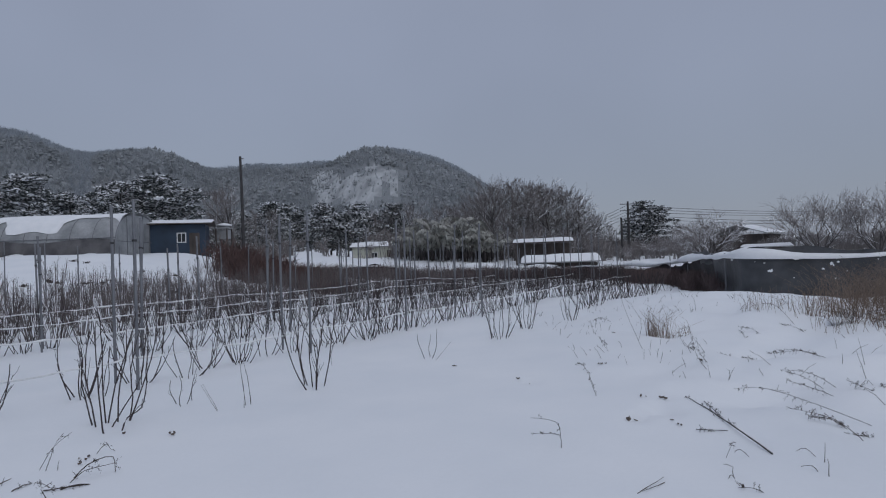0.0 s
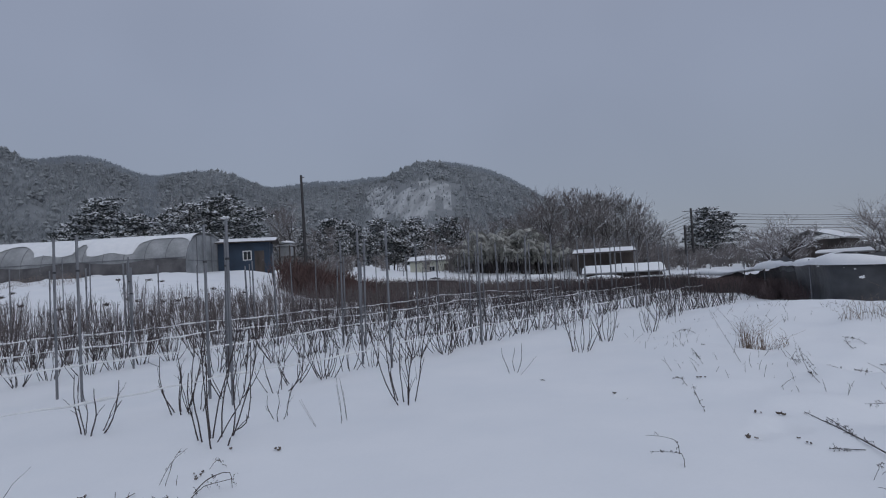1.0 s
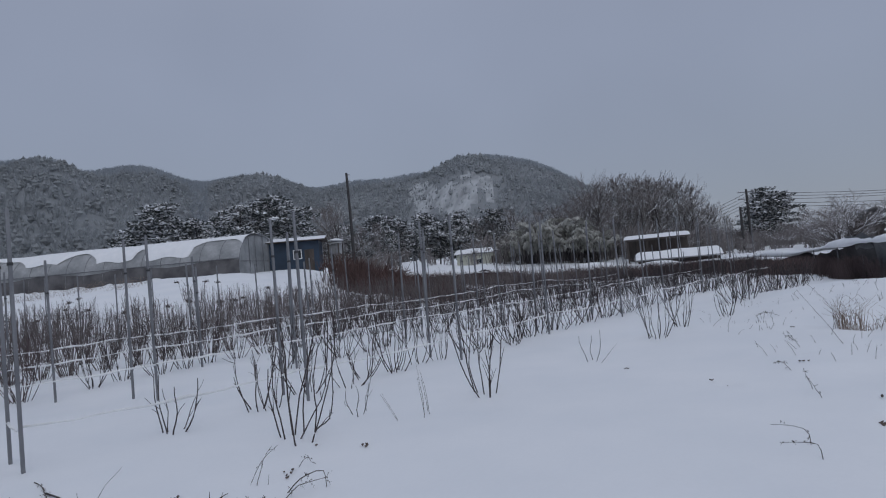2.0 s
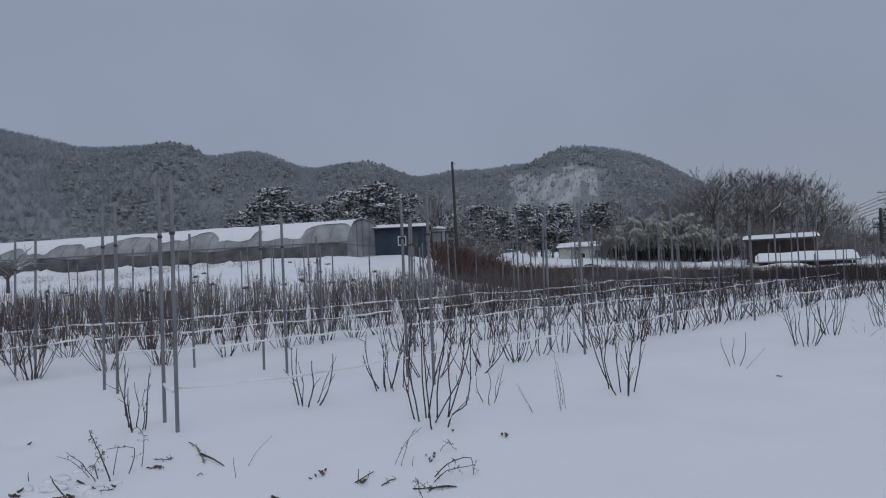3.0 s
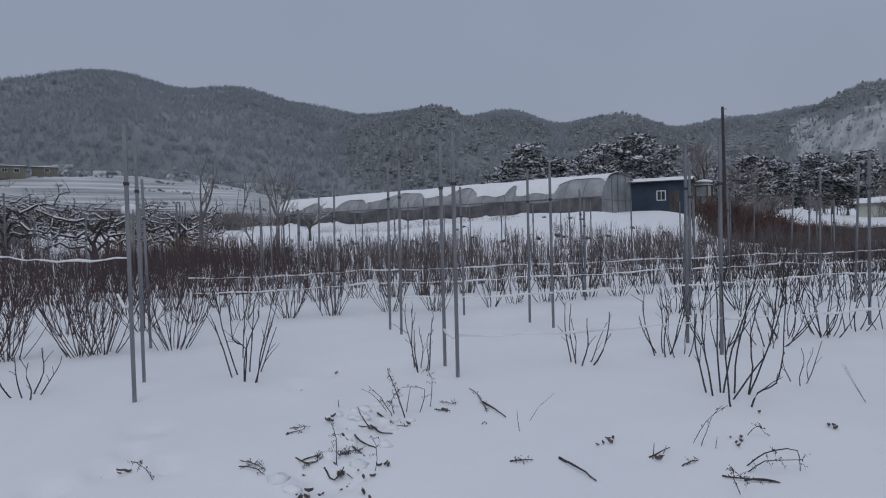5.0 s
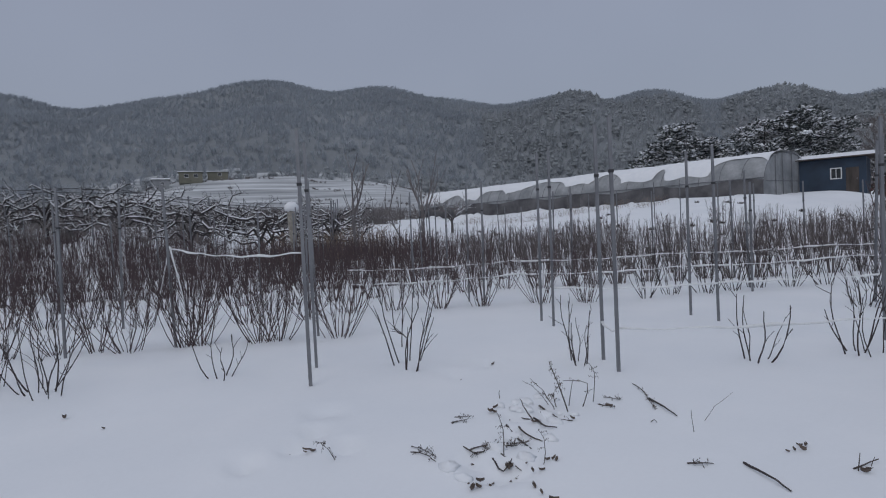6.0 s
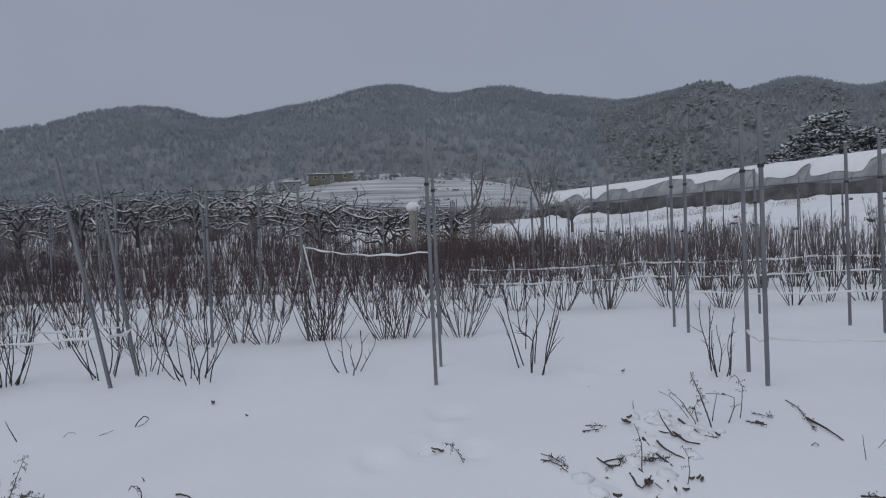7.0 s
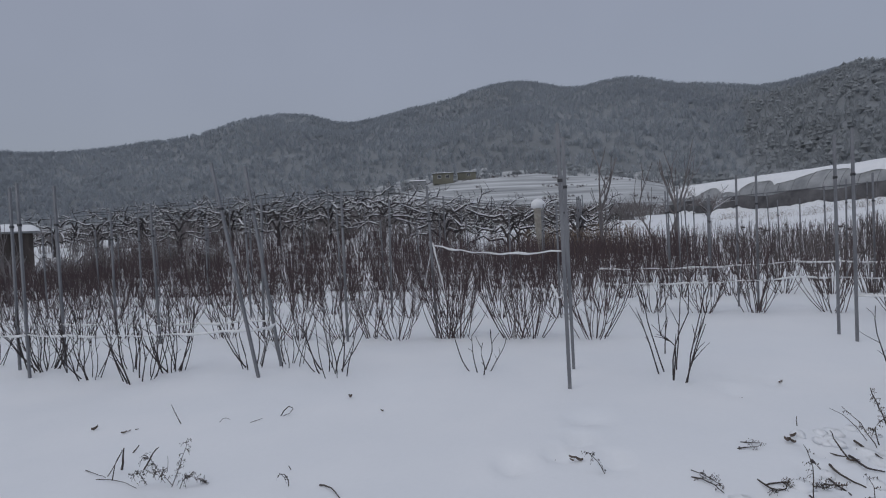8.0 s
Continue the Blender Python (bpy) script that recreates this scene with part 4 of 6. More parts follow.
def build_fence():
    line = fence_line()
    root = thing("sheet_fence", (0, 0, 0), "slack black plastic sheet fence weighed down by snow", "fence")
    # the second strip is an added dark backing where only brush stands
    for name, lo, hi, mat in (("sheet", 0, 0.42, BLACK), ("hedge_backing", 0.36, 1.0, HEDGE_BACK)):
        rows, top_rows = [], []
        seg = line[int(lo * len(line)): int(hi * len(line)) + 1]
        for n, p in enumerate(seg):
            i = n + int(lo * len(line))
            q = seg[min(n + 1, len(seg) - 1)] - seg[max(n - 1, 0)]
            nrm = Vector((-q.y, q.x)).normalized()
            z = ground_z(p.x, p.y)
            tall = 1.42 + 0.12 * math.sin(i * 0.31) + 0.05 * math.sin(i * 1.3) - ((0.85 + 0.15 * float(grain(i / 5.0, 1.5, 3)) + 0.12 * float(grain(i / 1.7, 2.5, 3))) if mat is HEDGE_BACK else 0.0) * min(1, n / 30)
            tall *= 1 - 0.65 * float(step(0.86, 1.0, i / len(line)))
            col = []
            for k in range(9):
                f = k / 8
                off = 0.10 * float(grain(i / 3.1, f * 3, 2)) + 0.16 * float(grain(i / 8.0, f * 1.5, 7)) - 0.15 * math.sin(math.pi * f)
                col.append((p.x + nrm.x * off, p.y + nrm.y * off, z - 0.15 + (tall + .15) * f))
            rows.append(col)
        part(name, Shape().grid(rows), mat, root, "crumpled black plastic sheet" if mat is BLACK else "dark brown backing strip behind the hedge brush", True)
    posts = line[::9]
    for p in posts:
        z = ground_z(p.x, p.y)
        part("stake", Shape().tube([(p.x, p.y + .2, z - .3), (p.x, p.y + .2, z + 1.35)], 0.025, sides=5), STEEL, root)
    # snow heaped along the top
    rng = random.Random(9)
    bank = Shape()
    rows = []
    for i, p in enumerate(line):
        q = line[min(i + 1, len(line) - 1)] - line[max(i - 1, 0)]
        nrm = Vector((-q.y, q.x)).normalized() * (-1)
        z = ground_z(p.x, p.y) + 1.36 - 0.62 * min(1, max(0, (i - len(line) * .42) / 30))
        far = i > len(line) * 0.36
        lump = (max(0.0, 0.12 + 0.5 * float(grain(i / 7.0, 3.3, 6)) + 0.2 * float(grain(i / 3.0, 1.3, 5))) if far else max(0.03, 0.15 + 0.3 * float(grain(i / 5.0, 3.3, 6)) + 0.1 * float(grain(i / 3.0, 3.3, 2))))
        h, w = 0.08 + 0.75 * lump, 0.25 + 0.9 * lump
        rows.append([(p.x + nrm.x * w * c, p.y + nrm.y * w * c, z - 0.12 + h * s) for c, s in ((-0.35, -0.35), (-0.42, 0.1), (-0.15, 0.75), (0.35, 1.0), (1.0, 0.85), (1.7, 0.2), (1.9, -0.8))])
    bank.grid(rows)
    tagged(new("snow_bank", bank.mesh("snow_bank", SNOW_CAP, True)), "rounded snow heaped along the fence top", "snow", kind="stuff")
    # torn scraps and snow clots hanging on the sheet
    clots = Shape()
    for i in range(26):
        t = rng.gauss(0.27, 0.04)
        p = line[int(t * len(line))]
        z = ground_z(p.x, p.y)
        s = rng.uniform(0.01, 0.035) * (2.0 if i < 4 else 1)
        zz = (rng.uniform(1.0, 1.25) if i < 5 else rng.uniform(0.2, 1.3))
        clots.blob((p.x + rng.uniform(-.15, .15), p.y - 0.2, z + zz), s * rng.uniform(.6, 2.2), s * .4, s * rng.uniform(.3, 1), rng, 0.5, 6, 10)
    part("snow_clots", clots, SNOW_CAP, root, "clots of snow caught in the folds")["kind"] = "stuff"


build_fence()


def build_hedge():
    """Dark red-brown brush that stands before the backing strip along the far edge of the field."""
    kinds = []
    for s in range(5):
        rng = random.Random(160 + s)
        sh = Shape()
        for i in range(46):
            a, lean, h = rng.uniform(0, 6.28), rng.uniform(0.05, 0.45), rng.uniform(0.55, 1.0)
            b = Vector((rng.uniform(-.45, .45), rng.uniform(-.45, .45), -0.05))
            t = b + Vector((math.cos(a) * lean * h, math.sin(a) * lean * h, h))
            sh.tube([b, t], 0.011, 0.004, 3, cap=False)
            for _ in range(6):
                q = b.lerp(t, rng.uniform(.4, 1))
                d = Vector((rng.uniform(-.5, .5), rng.uniform(-.5, .5), rng.uniform(.3, 1))).normalized() * rng.uniform(.12, .3)
                sh.tri(q, q + Vector((.009, .009, .004)), q + d)
        kinds.append(triangles(sh))
    rng = random.Random(161)
    line = fence_line()
    first = int(len(line) * 0.37)
    rows = []
    for i in range(480):
        k = rng.randrange(first, len(line))
        p = line[k]
        x, y = p.x + rng.uniform(-.5, .5), p.y - rng.uniform(0.2, 2.6)
        rows.append((i % 5, x, y, ground_z(x, y), rng.uniform(0.5, 0.86), rng.uniform(0, 6.28)))
    tagged(new("field_hedge", scatter(kinds, rows, "field_hedge", HEDGE)), "dense dark red-brown brush along the field edge", "hedge", kind="stuff")


build_hedge()


# ---- orchard trellis ----
def build_orchard():
    rng = random.Random(15)
    kinds = []
    for s in range(4):
        root = new("espalier_tree")
        wood, white = Shape(), Shape()
        wood.tube([(0, 0, -.2), (.05, .02, .6), (0, 0, 1.1)], 0.10, 0.08, 7)
        for side in (-1, 1):
            for lvl in range(3):
                z = 0.85 + 0.42 * lvl + rng.uniform(-.1, .1)
                pts = [Vector((0, 0, z - 0.3))]
                for k in range(1, 9):
                    pts.append(Vector((side * k * 0.28, rng.uniform(-.25, .25) * k * .2, z + rng.uniform(-.17, .17) + 0.12 * math.sin(k * 0.7 + lvl) + (0.09 * k if lvl == 2 else 0.02 * k))))
                wood.tube(pts, 0.06, 0.02, 5, cap=False)
                white.tube([p + Vector((0, 0, 0.04)) for p in pts[rng.randint(1, 3):rng.randint(6, 9)]], 0.045, 0.022, 5)
                for k in range(2, 9):
                    for _ in range(4):
                        o = pts[k]
                        d = Vector((rng.uniform(-.5, .5), rng.uniform(-.4, .4), rng.uniform(-0.5, 0.75))) * 0.7
                        wood.tube([o, o + d * .5 + Vector((.04, 0, .03)), o + d], 0.014, 0.006, 3, cap=False)
                        if rng.random() < .5:
                            white.tube([o + Vector((0, 0, .02)), o + d * .6 + Vector((0, 0, .02))], 0.02, 0.01, 4)
        part("limb_work", wood, LIMB, root)
        part("snow_load", white, SNOW_CAP, root, "snow lying along the limbs")["kind"] = "stuff"
        kinds.append(tagged(root, "trellised fruit tree, snow lying along its crooked limbs", "tree", "orchard trees"))
    for line_no, out in enumerate((31.0, 35.5, 40.5, 46.0)):
        spots = []
        for i in range(12):
            s = -3.5 - i * 3.3 - line_no * 0.4
            p = OUT * (out + rng.uniform(-.3, .3)) + ROW * s
            spots.append(p)
            place(kinds[(i + line_no) % 4], p.x, p.y, math.degrees(math.atan2(ROW.y, ROW.x)) + rng.uniform(-8, 8), rng.uniform(0.9, 1.12))
            if i % 2 == 0:
                z = ground_z(p.x, p.y)
                pl = thing("orchard_post", (p.x + .3, p.y, z), "thin weathered orchard trellis post", "post", "orchard posts")
                part("shaft", Shape().tube([(0, 0, -.3), (0, 0, 2.75)], 0.04, sides=6), STEEL, pl)
        for h in (1.1, 1.75, 2.45):
            sh = Shape().tube([(p.x, p.y, ground_z(p.x, p.y) + h) for p in spots], 0.012, sides=4)
            tagged(new("trellis_wire", sh.mesh("trellis_wire", CABLE)), "thin dark wire strung along the orchard row", "wire", "trellis wires")


build_orchard()


def build_scrub():
    """Straw-coloured tangle and a snow-capped stump by the young trees."""
    rng = random.Random(44)
    sh = Shape()
    for i in range(900):
        az, dist = rng.gauss(69, 3.2), rng.gauss(30, 1.6)
        x, y = polar(az, dist)
        z = ground_z(x, y)
        a, h = rng.uniform(0, 6.28), rng.uniform(0.4, 1.7)
        r = rng.uniform(.2, .8)
        sh.tube([(x, y, z), (x + math.cos(a) * r * .4, y + math.sin(a) * r * .4, z + h * .8), (x + math.cos(a) * r, y + math.sin(a) * r, z + h * .9)], 0.012, 0.005, 3, cap=False)
    tagged(new("straw_scrub", sh.mesh("straw_scrub", STRAW)), "straw-coloured tangle of dead vines and brush", "scrub", kind="stuff")
    x, y = polar(72.2, 26)
    root = thing("wrapped_post", (x, y, ground_z(x, y)), "post wrapped in pale cloth under a round snow cap", "post")
    part("wrapped_post", Shape().tube([(0, 0, -.2), (.03, 0, .9), (-.02, 0, 1.6), (0, 0, 2.45)], 0.1, sides=9, radii=[0.1, 0.12, 0.16, 0.2]), CLOTH, root)
    part("snow_cap", Shape().blob((0, 0, 2.5), 0.32, 0.32, 0.27, rng, 0.08, 6, 12, 0.4), SNOW_CAP, root, "round snow cap", True)


build_scrub()


# ---- trellis posts ----
def channel_post(height):
    """A lipped steel channel, pushed into the ground."""
    w, d, lip, t = 0.016, 0.014, 0.007, 0.003
    prof = [(-w, -d), (w, -d), (w, d), (w - lip, d), (w - lip, d - t), (w - t, d - t), (w - t, -d + t), (-w + t, -d + t), (-w + t, d - t), (-w + lip, d - t), (-w + lip, d), (-w, d)]
    sh = Shape()
    n = len(prof)
    for z in (-0.4, height):
        sh.v += [(x, y, z) for x, y in prof]
    for k in range(n):
        sh.f.append((k, (k + 1) % n, n + (k + 1) % n, n + k))
    sh.f += [(n, n + 1, n + 6, n + 7), (n + 1, n + 2, n + 5, n + 6), (n + 7, n + 8, n + 11, n)]
    root = new("trellis_post")
    part("channel", sh, STEEL, root)
    for z in (height - 0.55,):
        part("clip", Shape().box((-w - .006, -d - .006, z), (w + .006, d + .006, z + .03)), CABLE, root, "dark wire tie")
    return tagged(root, "upright galvanised steel channel post in the snow", "post", "trellis posts")


post_kinds = [channel_post(2.5), channel_post(2.3), channel_post(2.05)]
first_done = set()


def stand_post(x, y, kind=0, lean_x=0.0, lean_y=0.0, turn=0.0):
    m = pose(x, y, ground_z(x, y), lean_x, lean_y, turn)
    if kind not in first_done:
        first_done.add(kind)
        post_kinds[kind].matrix_basis = m
        return post_kinds[kind]
    return copy_thing(post_kinds[kind], m)


rng = random.Random(77)
# the two nearest rows: fitted pairs (near side, far side)
PAIRS_1 = [((-9.81, -3.89), (-10.43, -3.72)), ((-8.44, -0.86), (-8.99, -0.66)), ((-6.73, 2.22), (-7.51, 2.56)), ((-5.19, 4.82), (-5.66, 5.10)), ((-3.63, 7.58), (-4.24, 8.05)), ((-2.17, 10.45), (-2.85, 10.95))]
PAIRS_2 = [((-7.56, 6.09), (-8.02, 6.26)), ((-6.36, 8.12), (-6.98, 8.34))]
for i, pair in enumerate(PAIRS_1):
    for k, (x, y) in enumerate(pair):
        lx, ly = ((5.0, 6.0) if i == 1 else (rng.uniform(-.8, .8), rng.uniform(-.8, .8)))
        ob = stand_post(x, y, 0, 0, 0, 62 + rng.uniform(-6, 6))
        if i == 1:
            ob.matrix_basis = pose(x, y, ground_z(x, y)) @ pose(0, 0, 0, 9.0 if k == 0 else 7.0, -1.5, 0) @ pose(0, 0, 0, 0, 0, 60)
for pair in PAIRS_2:
    for x, y in pair:
        stand_post(x, y, 0, rng.uniform(-.8, .8), rng.uniform(-.8, .8), 62)
for x, y in ((-9.6, 3.34), (-10.71, 0.16), (-11.8, -2.86), (-10.35, 1.5), (-10.39, 6.89), (-11.02, 6.97), (-8.44, 8.32), (-12.72, 6.65), (-13.43, 7.3), (-15.2, 8.04)):
    stand_post(x, y, 1, rng.uniform(-1, 1), rng.uniform(-1, 1), 62)


def row_point(out, s):
    p = OUT * out + ROW * s
    return p.x, p.y


def row_end(k):
    return (27, 30, 33, 34, 33, 31, 29, 27, 25, 22)[k]


for k in range(1, 10):
    out = 4.65 + 2.55 * k
    s = {1: 11.6, 2: 7.0, 3: 6.5}.get(k, 4.0)
    while s < row_end(k):
        if out < 21 or s < 12:
            for side in ((-.34, .34) if k < 4 else (0,)):
                x, y = row_point(out + side + rng.uniform(-.1, .1), s + rng.uniform(-.25, .25))
                stand_post(x, y, 0 if k < 3 else rng.choice((1, 1, 2)), rng.uniform(-1.5, 1.5), rng.uniform(-1.5, 1.5), 62)
        s += 3.15 if k < 4 else 3.6
    s = {1: -8.5, 2: -6.5, 3: -2.0}.get(k, 1.0)
    while s > -24:
        x, y = row_point(out + rng.uniform(-.3, .3), s + rng.uniform(-.25, .25))
        stand_post(x, y, rng.choice((1, 1, 2)) if k > 1 else 0, rng.uniform(-1.5, 1.5), rng.uniform(-1.5, 1.5), 62)
        s -= 3.15 if k < 4 else 4.2


# ---- twine along the rows ----
def twine(a, b, za, zb, sag=0.05, thick=0.0125, lumps=True):
    n = max(6, int(math.hypot(b[0] - a[0], b[1] - a[1]) / 0.22))
    sh, pts = Shape(), []
    for i in range(n + 1):
        t = i / n
        x, y = a[0] + (b[0] - a[0]) * t, a[1] + (b[1] - a[1]) * t
        z = za + (zb - za) * t - 4 * sag * t * (1 - t) + 0.010 * math.sin(i * 1.9 + a[0])
        pts.append((x, y, z))
    radii = [max(0.007, thick * (1 + (0.5 * math.sin(i * 0.7 + a[0] * 3) + 0.35 * math.sin(i * 2.1) if lumps else 0))) for i in range(n + 1)]
    sh.tube(pts, thick, sides=6, radii=radii)
    ob = new("guide_twine", sh.mesh("guide_twine", TWINE, True))
    return tagged(ob, "white twine furred with snow, strung between posts", "twine", "guide twines")


def lay_twine(out, s0, s1, z, span=3.15):
    s = s0
    while s < s1 - 0.2:
        e = min(s + span, s1)
        a, b = row_point(out, s), row_point(out, e)
        twine(a, b, ground_z(*a) + z, ground_z(*b) + z, 0.04)
        s = e


def chain(points, z):
    for a, b in zip(points, points[1:]):
        twine(a, b, ground_z(*a) + z, ground_z(*b) + z, 0.04)


chain([p[0] for p in PAIRS_1[3:]] + [row_point(6.9, s) for s in (11.6, 14.75, 17.9, 21, 24.2, 27.3, 30)], 0.42)
chain([PAIRS_1[3][0], PAIRS_1[3][1]], 0.41)
chain([p[0] for p in PAIRS_2] + [row_point(9.4, s) for s in (10.1, 13.3, 16.5, 19.7, 22.8, 26, 29)], 0.55)
lay_twine(11.95, -1.2, 27, 0.58)
lay_twine(12.65, -1.2, 27, 0.78)
chain([p[0] for p in PAIRS_1[1::-1]] + [row_point(7.1, s) for s in (-10.8, -14, -17, -20)], 0.55)
chain([p[1] for p in PAIRS_1[1::-1]] + [row_point(7.8, s) for s in (-10.8, -14, -17, -20)], 0.58)
chain([PAIRS_1[1][0], PAIRS_1[1][1]], 0.56)
# the higher cord across the gap, with loose ends
twine(PAIRS_1[2][0], (-10.35, 1.5), 1.33, 1.40, 0.07, 0.0095)
twine((-10.33, 1.5), (-10.1, 1.62), 1.42, 0.62, 0.0, 0.008)
twine((-10.37, 1.5), (-10.45, 1.35), 1.42, 0.75, 0.0, 0.007)
twine(PAIRS_1[2][0], (-6.98, 2.30), 1.33, 0.90, 0.05, 0.009)
twine((-6.98, 2.30), (-7.2, 2.25), 0.90, 0.98, 0.08, 0.010)


# ---- blueberry bushes ----
def cane(rng, length, lean, turn, curve, base_r, twigs, r=0.0075, sides=5):
    sh = Shape()
    pts = []
    x0, y0 = math.cos(turn) * base_r, math.sin(turn) * base_r
    for i in range(7):
        t = i / 6
        out = lean * length * (t - curve * t * t)
        w = 0.018 * math.sin(t * 7 + turn * 3)
        pts.append(Vector((x0 + math.cos(turn) * out - math.sin(turn) * w, y0 + math.sin(turn) * out + math.cos(turn) * w, -0.05 + length * t * (1 - 0.12 * lean))))
    sh.tube(pts, r, r * 0.45, sides, cap=False)
    for _ in range(twigs):
        t = rng.uniform(0.35, 0.98)
        k = min(5, int(t * 6))
        o = pts[k].lerp(pts[k + 1], t * 6 - k)
        d = Vector((math.cos(turn) * .3 + rng.uniform(-.7, .7), math.sin(turn) * .3 + rng.uniform(-.7, .7), rng.uniform(0.55, 1.3))).normalized() * rng.uniform(0.10, 0.30) * min(1.2, length)
        sh.tube([o, o + d * .5 + Vector((rng.uniform(-.015, .015), rng.uniform(-.015, .015), 0)), o + d], r * 0.5, r * 0.28, 3, cap=False)
    return sh


def canes_of(seed, count, height, lean, twigs, r=0.0075, base=0.16, sides=5):
    rng = random.Random(seed)
    out = []
    for i in range(count):
        turn = 2 * math.pi * (i + rng.uniform(-.4, .4)) / count
        out.append(cane(rng, height * rng.uniform(0.6, 1.05), lean * rng.uniform(0.25, 1.2), turn, rng.uniform(0.25, 0.6), base * rng.uniform(0.2, 1.1), twigs if twigs else 0, r * rng.uniform(.75, 1.2), sides))
    return out


def vase_canes(seed, count, height, twigs, r=0.0066, sides=3):
    """Canes that rise close together, fan out and end in brooms of fine shoots."""
    rng = random.Random(seed)
    out = []
    for i in range(count):
        turn, lean = 2 * math.pi * (i + rng.uniform(-.5, .5)) / count, rng.uniform(0.12, 0.85)
        h = height * rng.uniform(0.62, 0.95)
        sh, pts = Shape(), []
        b = rng.uniform(0.02, 0.17)
        for j in range(6):
            t = j / 5
            o = b + lean * h * (1.15 * t - 0.45 * t * t)
            w = 0.02 * math.sin(t * 8 + turn * 5)
            pts.append(Vector((math.cos(turn) * o - math.sin(turn) * w, math.sin(turn) * o + math.cos(turn) * w, -0.05 + h * t)))
        sh.tube(pts, r * rng.uniform(.8, 1.25), r * 0.4, sides, cap=False)
        for _ in range(twigs):
            t = 0.24 + 0.76 * rng.random() ** 0.8
            k = min(4, int(t * 5))
            o = pts[k].lerp(pts[k + 1], t * 5 - k)
            d = Vector((math.cos(turn) * .35 + rng.uniform(-.6, .6), math.sin(turn) * .35 + rng.uniform(-.6, .6), rng.uniform(0.7, 1.4))).normalized() * rng.uniform(0.12, 0.36)
            n = d.cross(Vector((rng.uniform(-1, 1), rng.uniform(-1, 1), 0.2))).normalized() * 0.0042
            sh.tri(o - n, o + n, o + d)
            sh.tri(o - n.cross(d.normalized()), o + n.cross(d.normalized()), o + d)
        out.append(sh)
    return out


def near_bush(x, y, seed, count, height, lean, twigs, label, r=0.0085):
    root = thing("blueberry_bush", (x, y, ground_z(x, y)), label, "bush", "blueberry bushes")
    for sh in canes_of(seed, count, height, lean, twigs, r):
        part("cane", sh, CANE, root)
    return root


SPARSE = "leafless young blueberry bush with a few dark canes"
near_bush(-5.66, 4.78, 4, 6, 0.75, 0.4, 3, SPARSE, 0.007)
near_bush(-4.62, 6.15, 5, 6, 0.75, 0.75, 2, SPARSE)
near_bush(-4.13, 7.2, 6, 6, 0.85, 0.6, 2, SPARSE)
near_bush(-7.72, 1.6, 7, 5, 0.7, 0.8, 2, SPARSE)
near_bush(-8.43, -0.05, 8, 8, 0.85, 0.7, 4, SPARSE)
near_bush(-9.4, -2.1, 9, 8, 0.9, 0.6, 3, SPARSE)
near_bush(-10.24, -3.9, 10, 8, 0.9, 0.6, 3, SPARSE)
near_bush(-3.05, 9.55, 11, 7, 0.85, 0.6, 2, SPARSE)
near_bush(-2.6, 6.75, 12, 4, 0.55, 0.5, 1, SPARSE, 0.006)
near_bush(0.0, 9.5, 13, 3, 0.6, 0.55, 0, SPARSE, 0.007)
near_bush(1.15, 11.75, 17, 10, 0.95, 0.5, 2, SPARSE)
near_bush(1.75, 13.1, 18, 8, 0.85, 0.55, 2, SPARSE)
near_bush(2.9, 14.6, 19, 8, 0.85, 0.5, 2, SPARSE)


extra = random.Random(57)
for k in range(13):
    x, y = row_point(7.15 + extra.uniform(-.3, .3), 4.6 + 0.62 * k + extra.uniform(-.15, .15))
    near_bush(x, y, 60 + k, extra.randint(4, 7), extra.uniform(.75, 1.0), extra.uniform(.55, .9), 2, SPARSE, 0.0078)
for k in range(6):
    x, y = row_point(7.5 + extra.uniform(-.3, .3), -3.6 - 0.85 * k + extra.uniform(-.2, .2))
    near_bush(x, y, 80 + k, extra.randint(4, 8), extra.uniform(.7, 1.0), extra.uniform(.5, .85), 3, SPARSE, 0.0078)


def joined(shapes):
    whole = Shape()
    for sh in shapes:
        base = len(whole.v)
        whole.v += sh.v
        whole.f += [tuple(base + i for i in q) for q in sh.f]
    return whole


thin = [joined(canes_of(200 + i, 7 + i, 0.95, 0.65, 5, 0.0085, 0.2, 4)).mesh("sparse_canes", CANE) for i in range(5)]
mid = [joined(vase_canes(220 + i, 9 + i, 1.12, 7, 0.0078, 4)).mesh("bushy_canes", CANE) for i in range(5)]
full = [joined(vase_canes(240 + i, 13 + i, 1.28, 10, 0.0074)).mesh("dense_canes", CANE_RED) for i in range(7)]


def light_bush(seed, count, height):
    """A lean version for the far rows."""
    rng = random.Random(seed)
    sh = Shape()
    for i in range(count):
        a, b = rng.uniform(0, 6.28), rng.uniform(0, .2)
        lean, h = rng.uniform(.05, .5), height * rng.uniform(.6, 1.05)
        o = Vector((math.cos(a) * b, math.sin(a) * b, -.05))
        m = o + Vector((math.cos(a) * lean * h * .6, math.sin(a) * lean * h * .6, h * .55))
        t = o + Vector((math.cos(a) * lean * h * .8, math.sin(a) * lean * h * .8, h))
        sh.tube([o, m, t], 0.009, 0.004, 3, cap=False)
        for _ in range(9):
            q = m.lerp(t, rng.random())
            d = Vector((rng.uniform(-.7, .7), rng.uniform(-.7, .7), rng.uniform(.6, 1.3))).normalized() * rng.uniform(.12, .3)
            sh.tri(q, q + Vector((.007, .007, .004)), q + d)
    return triangles(sh)


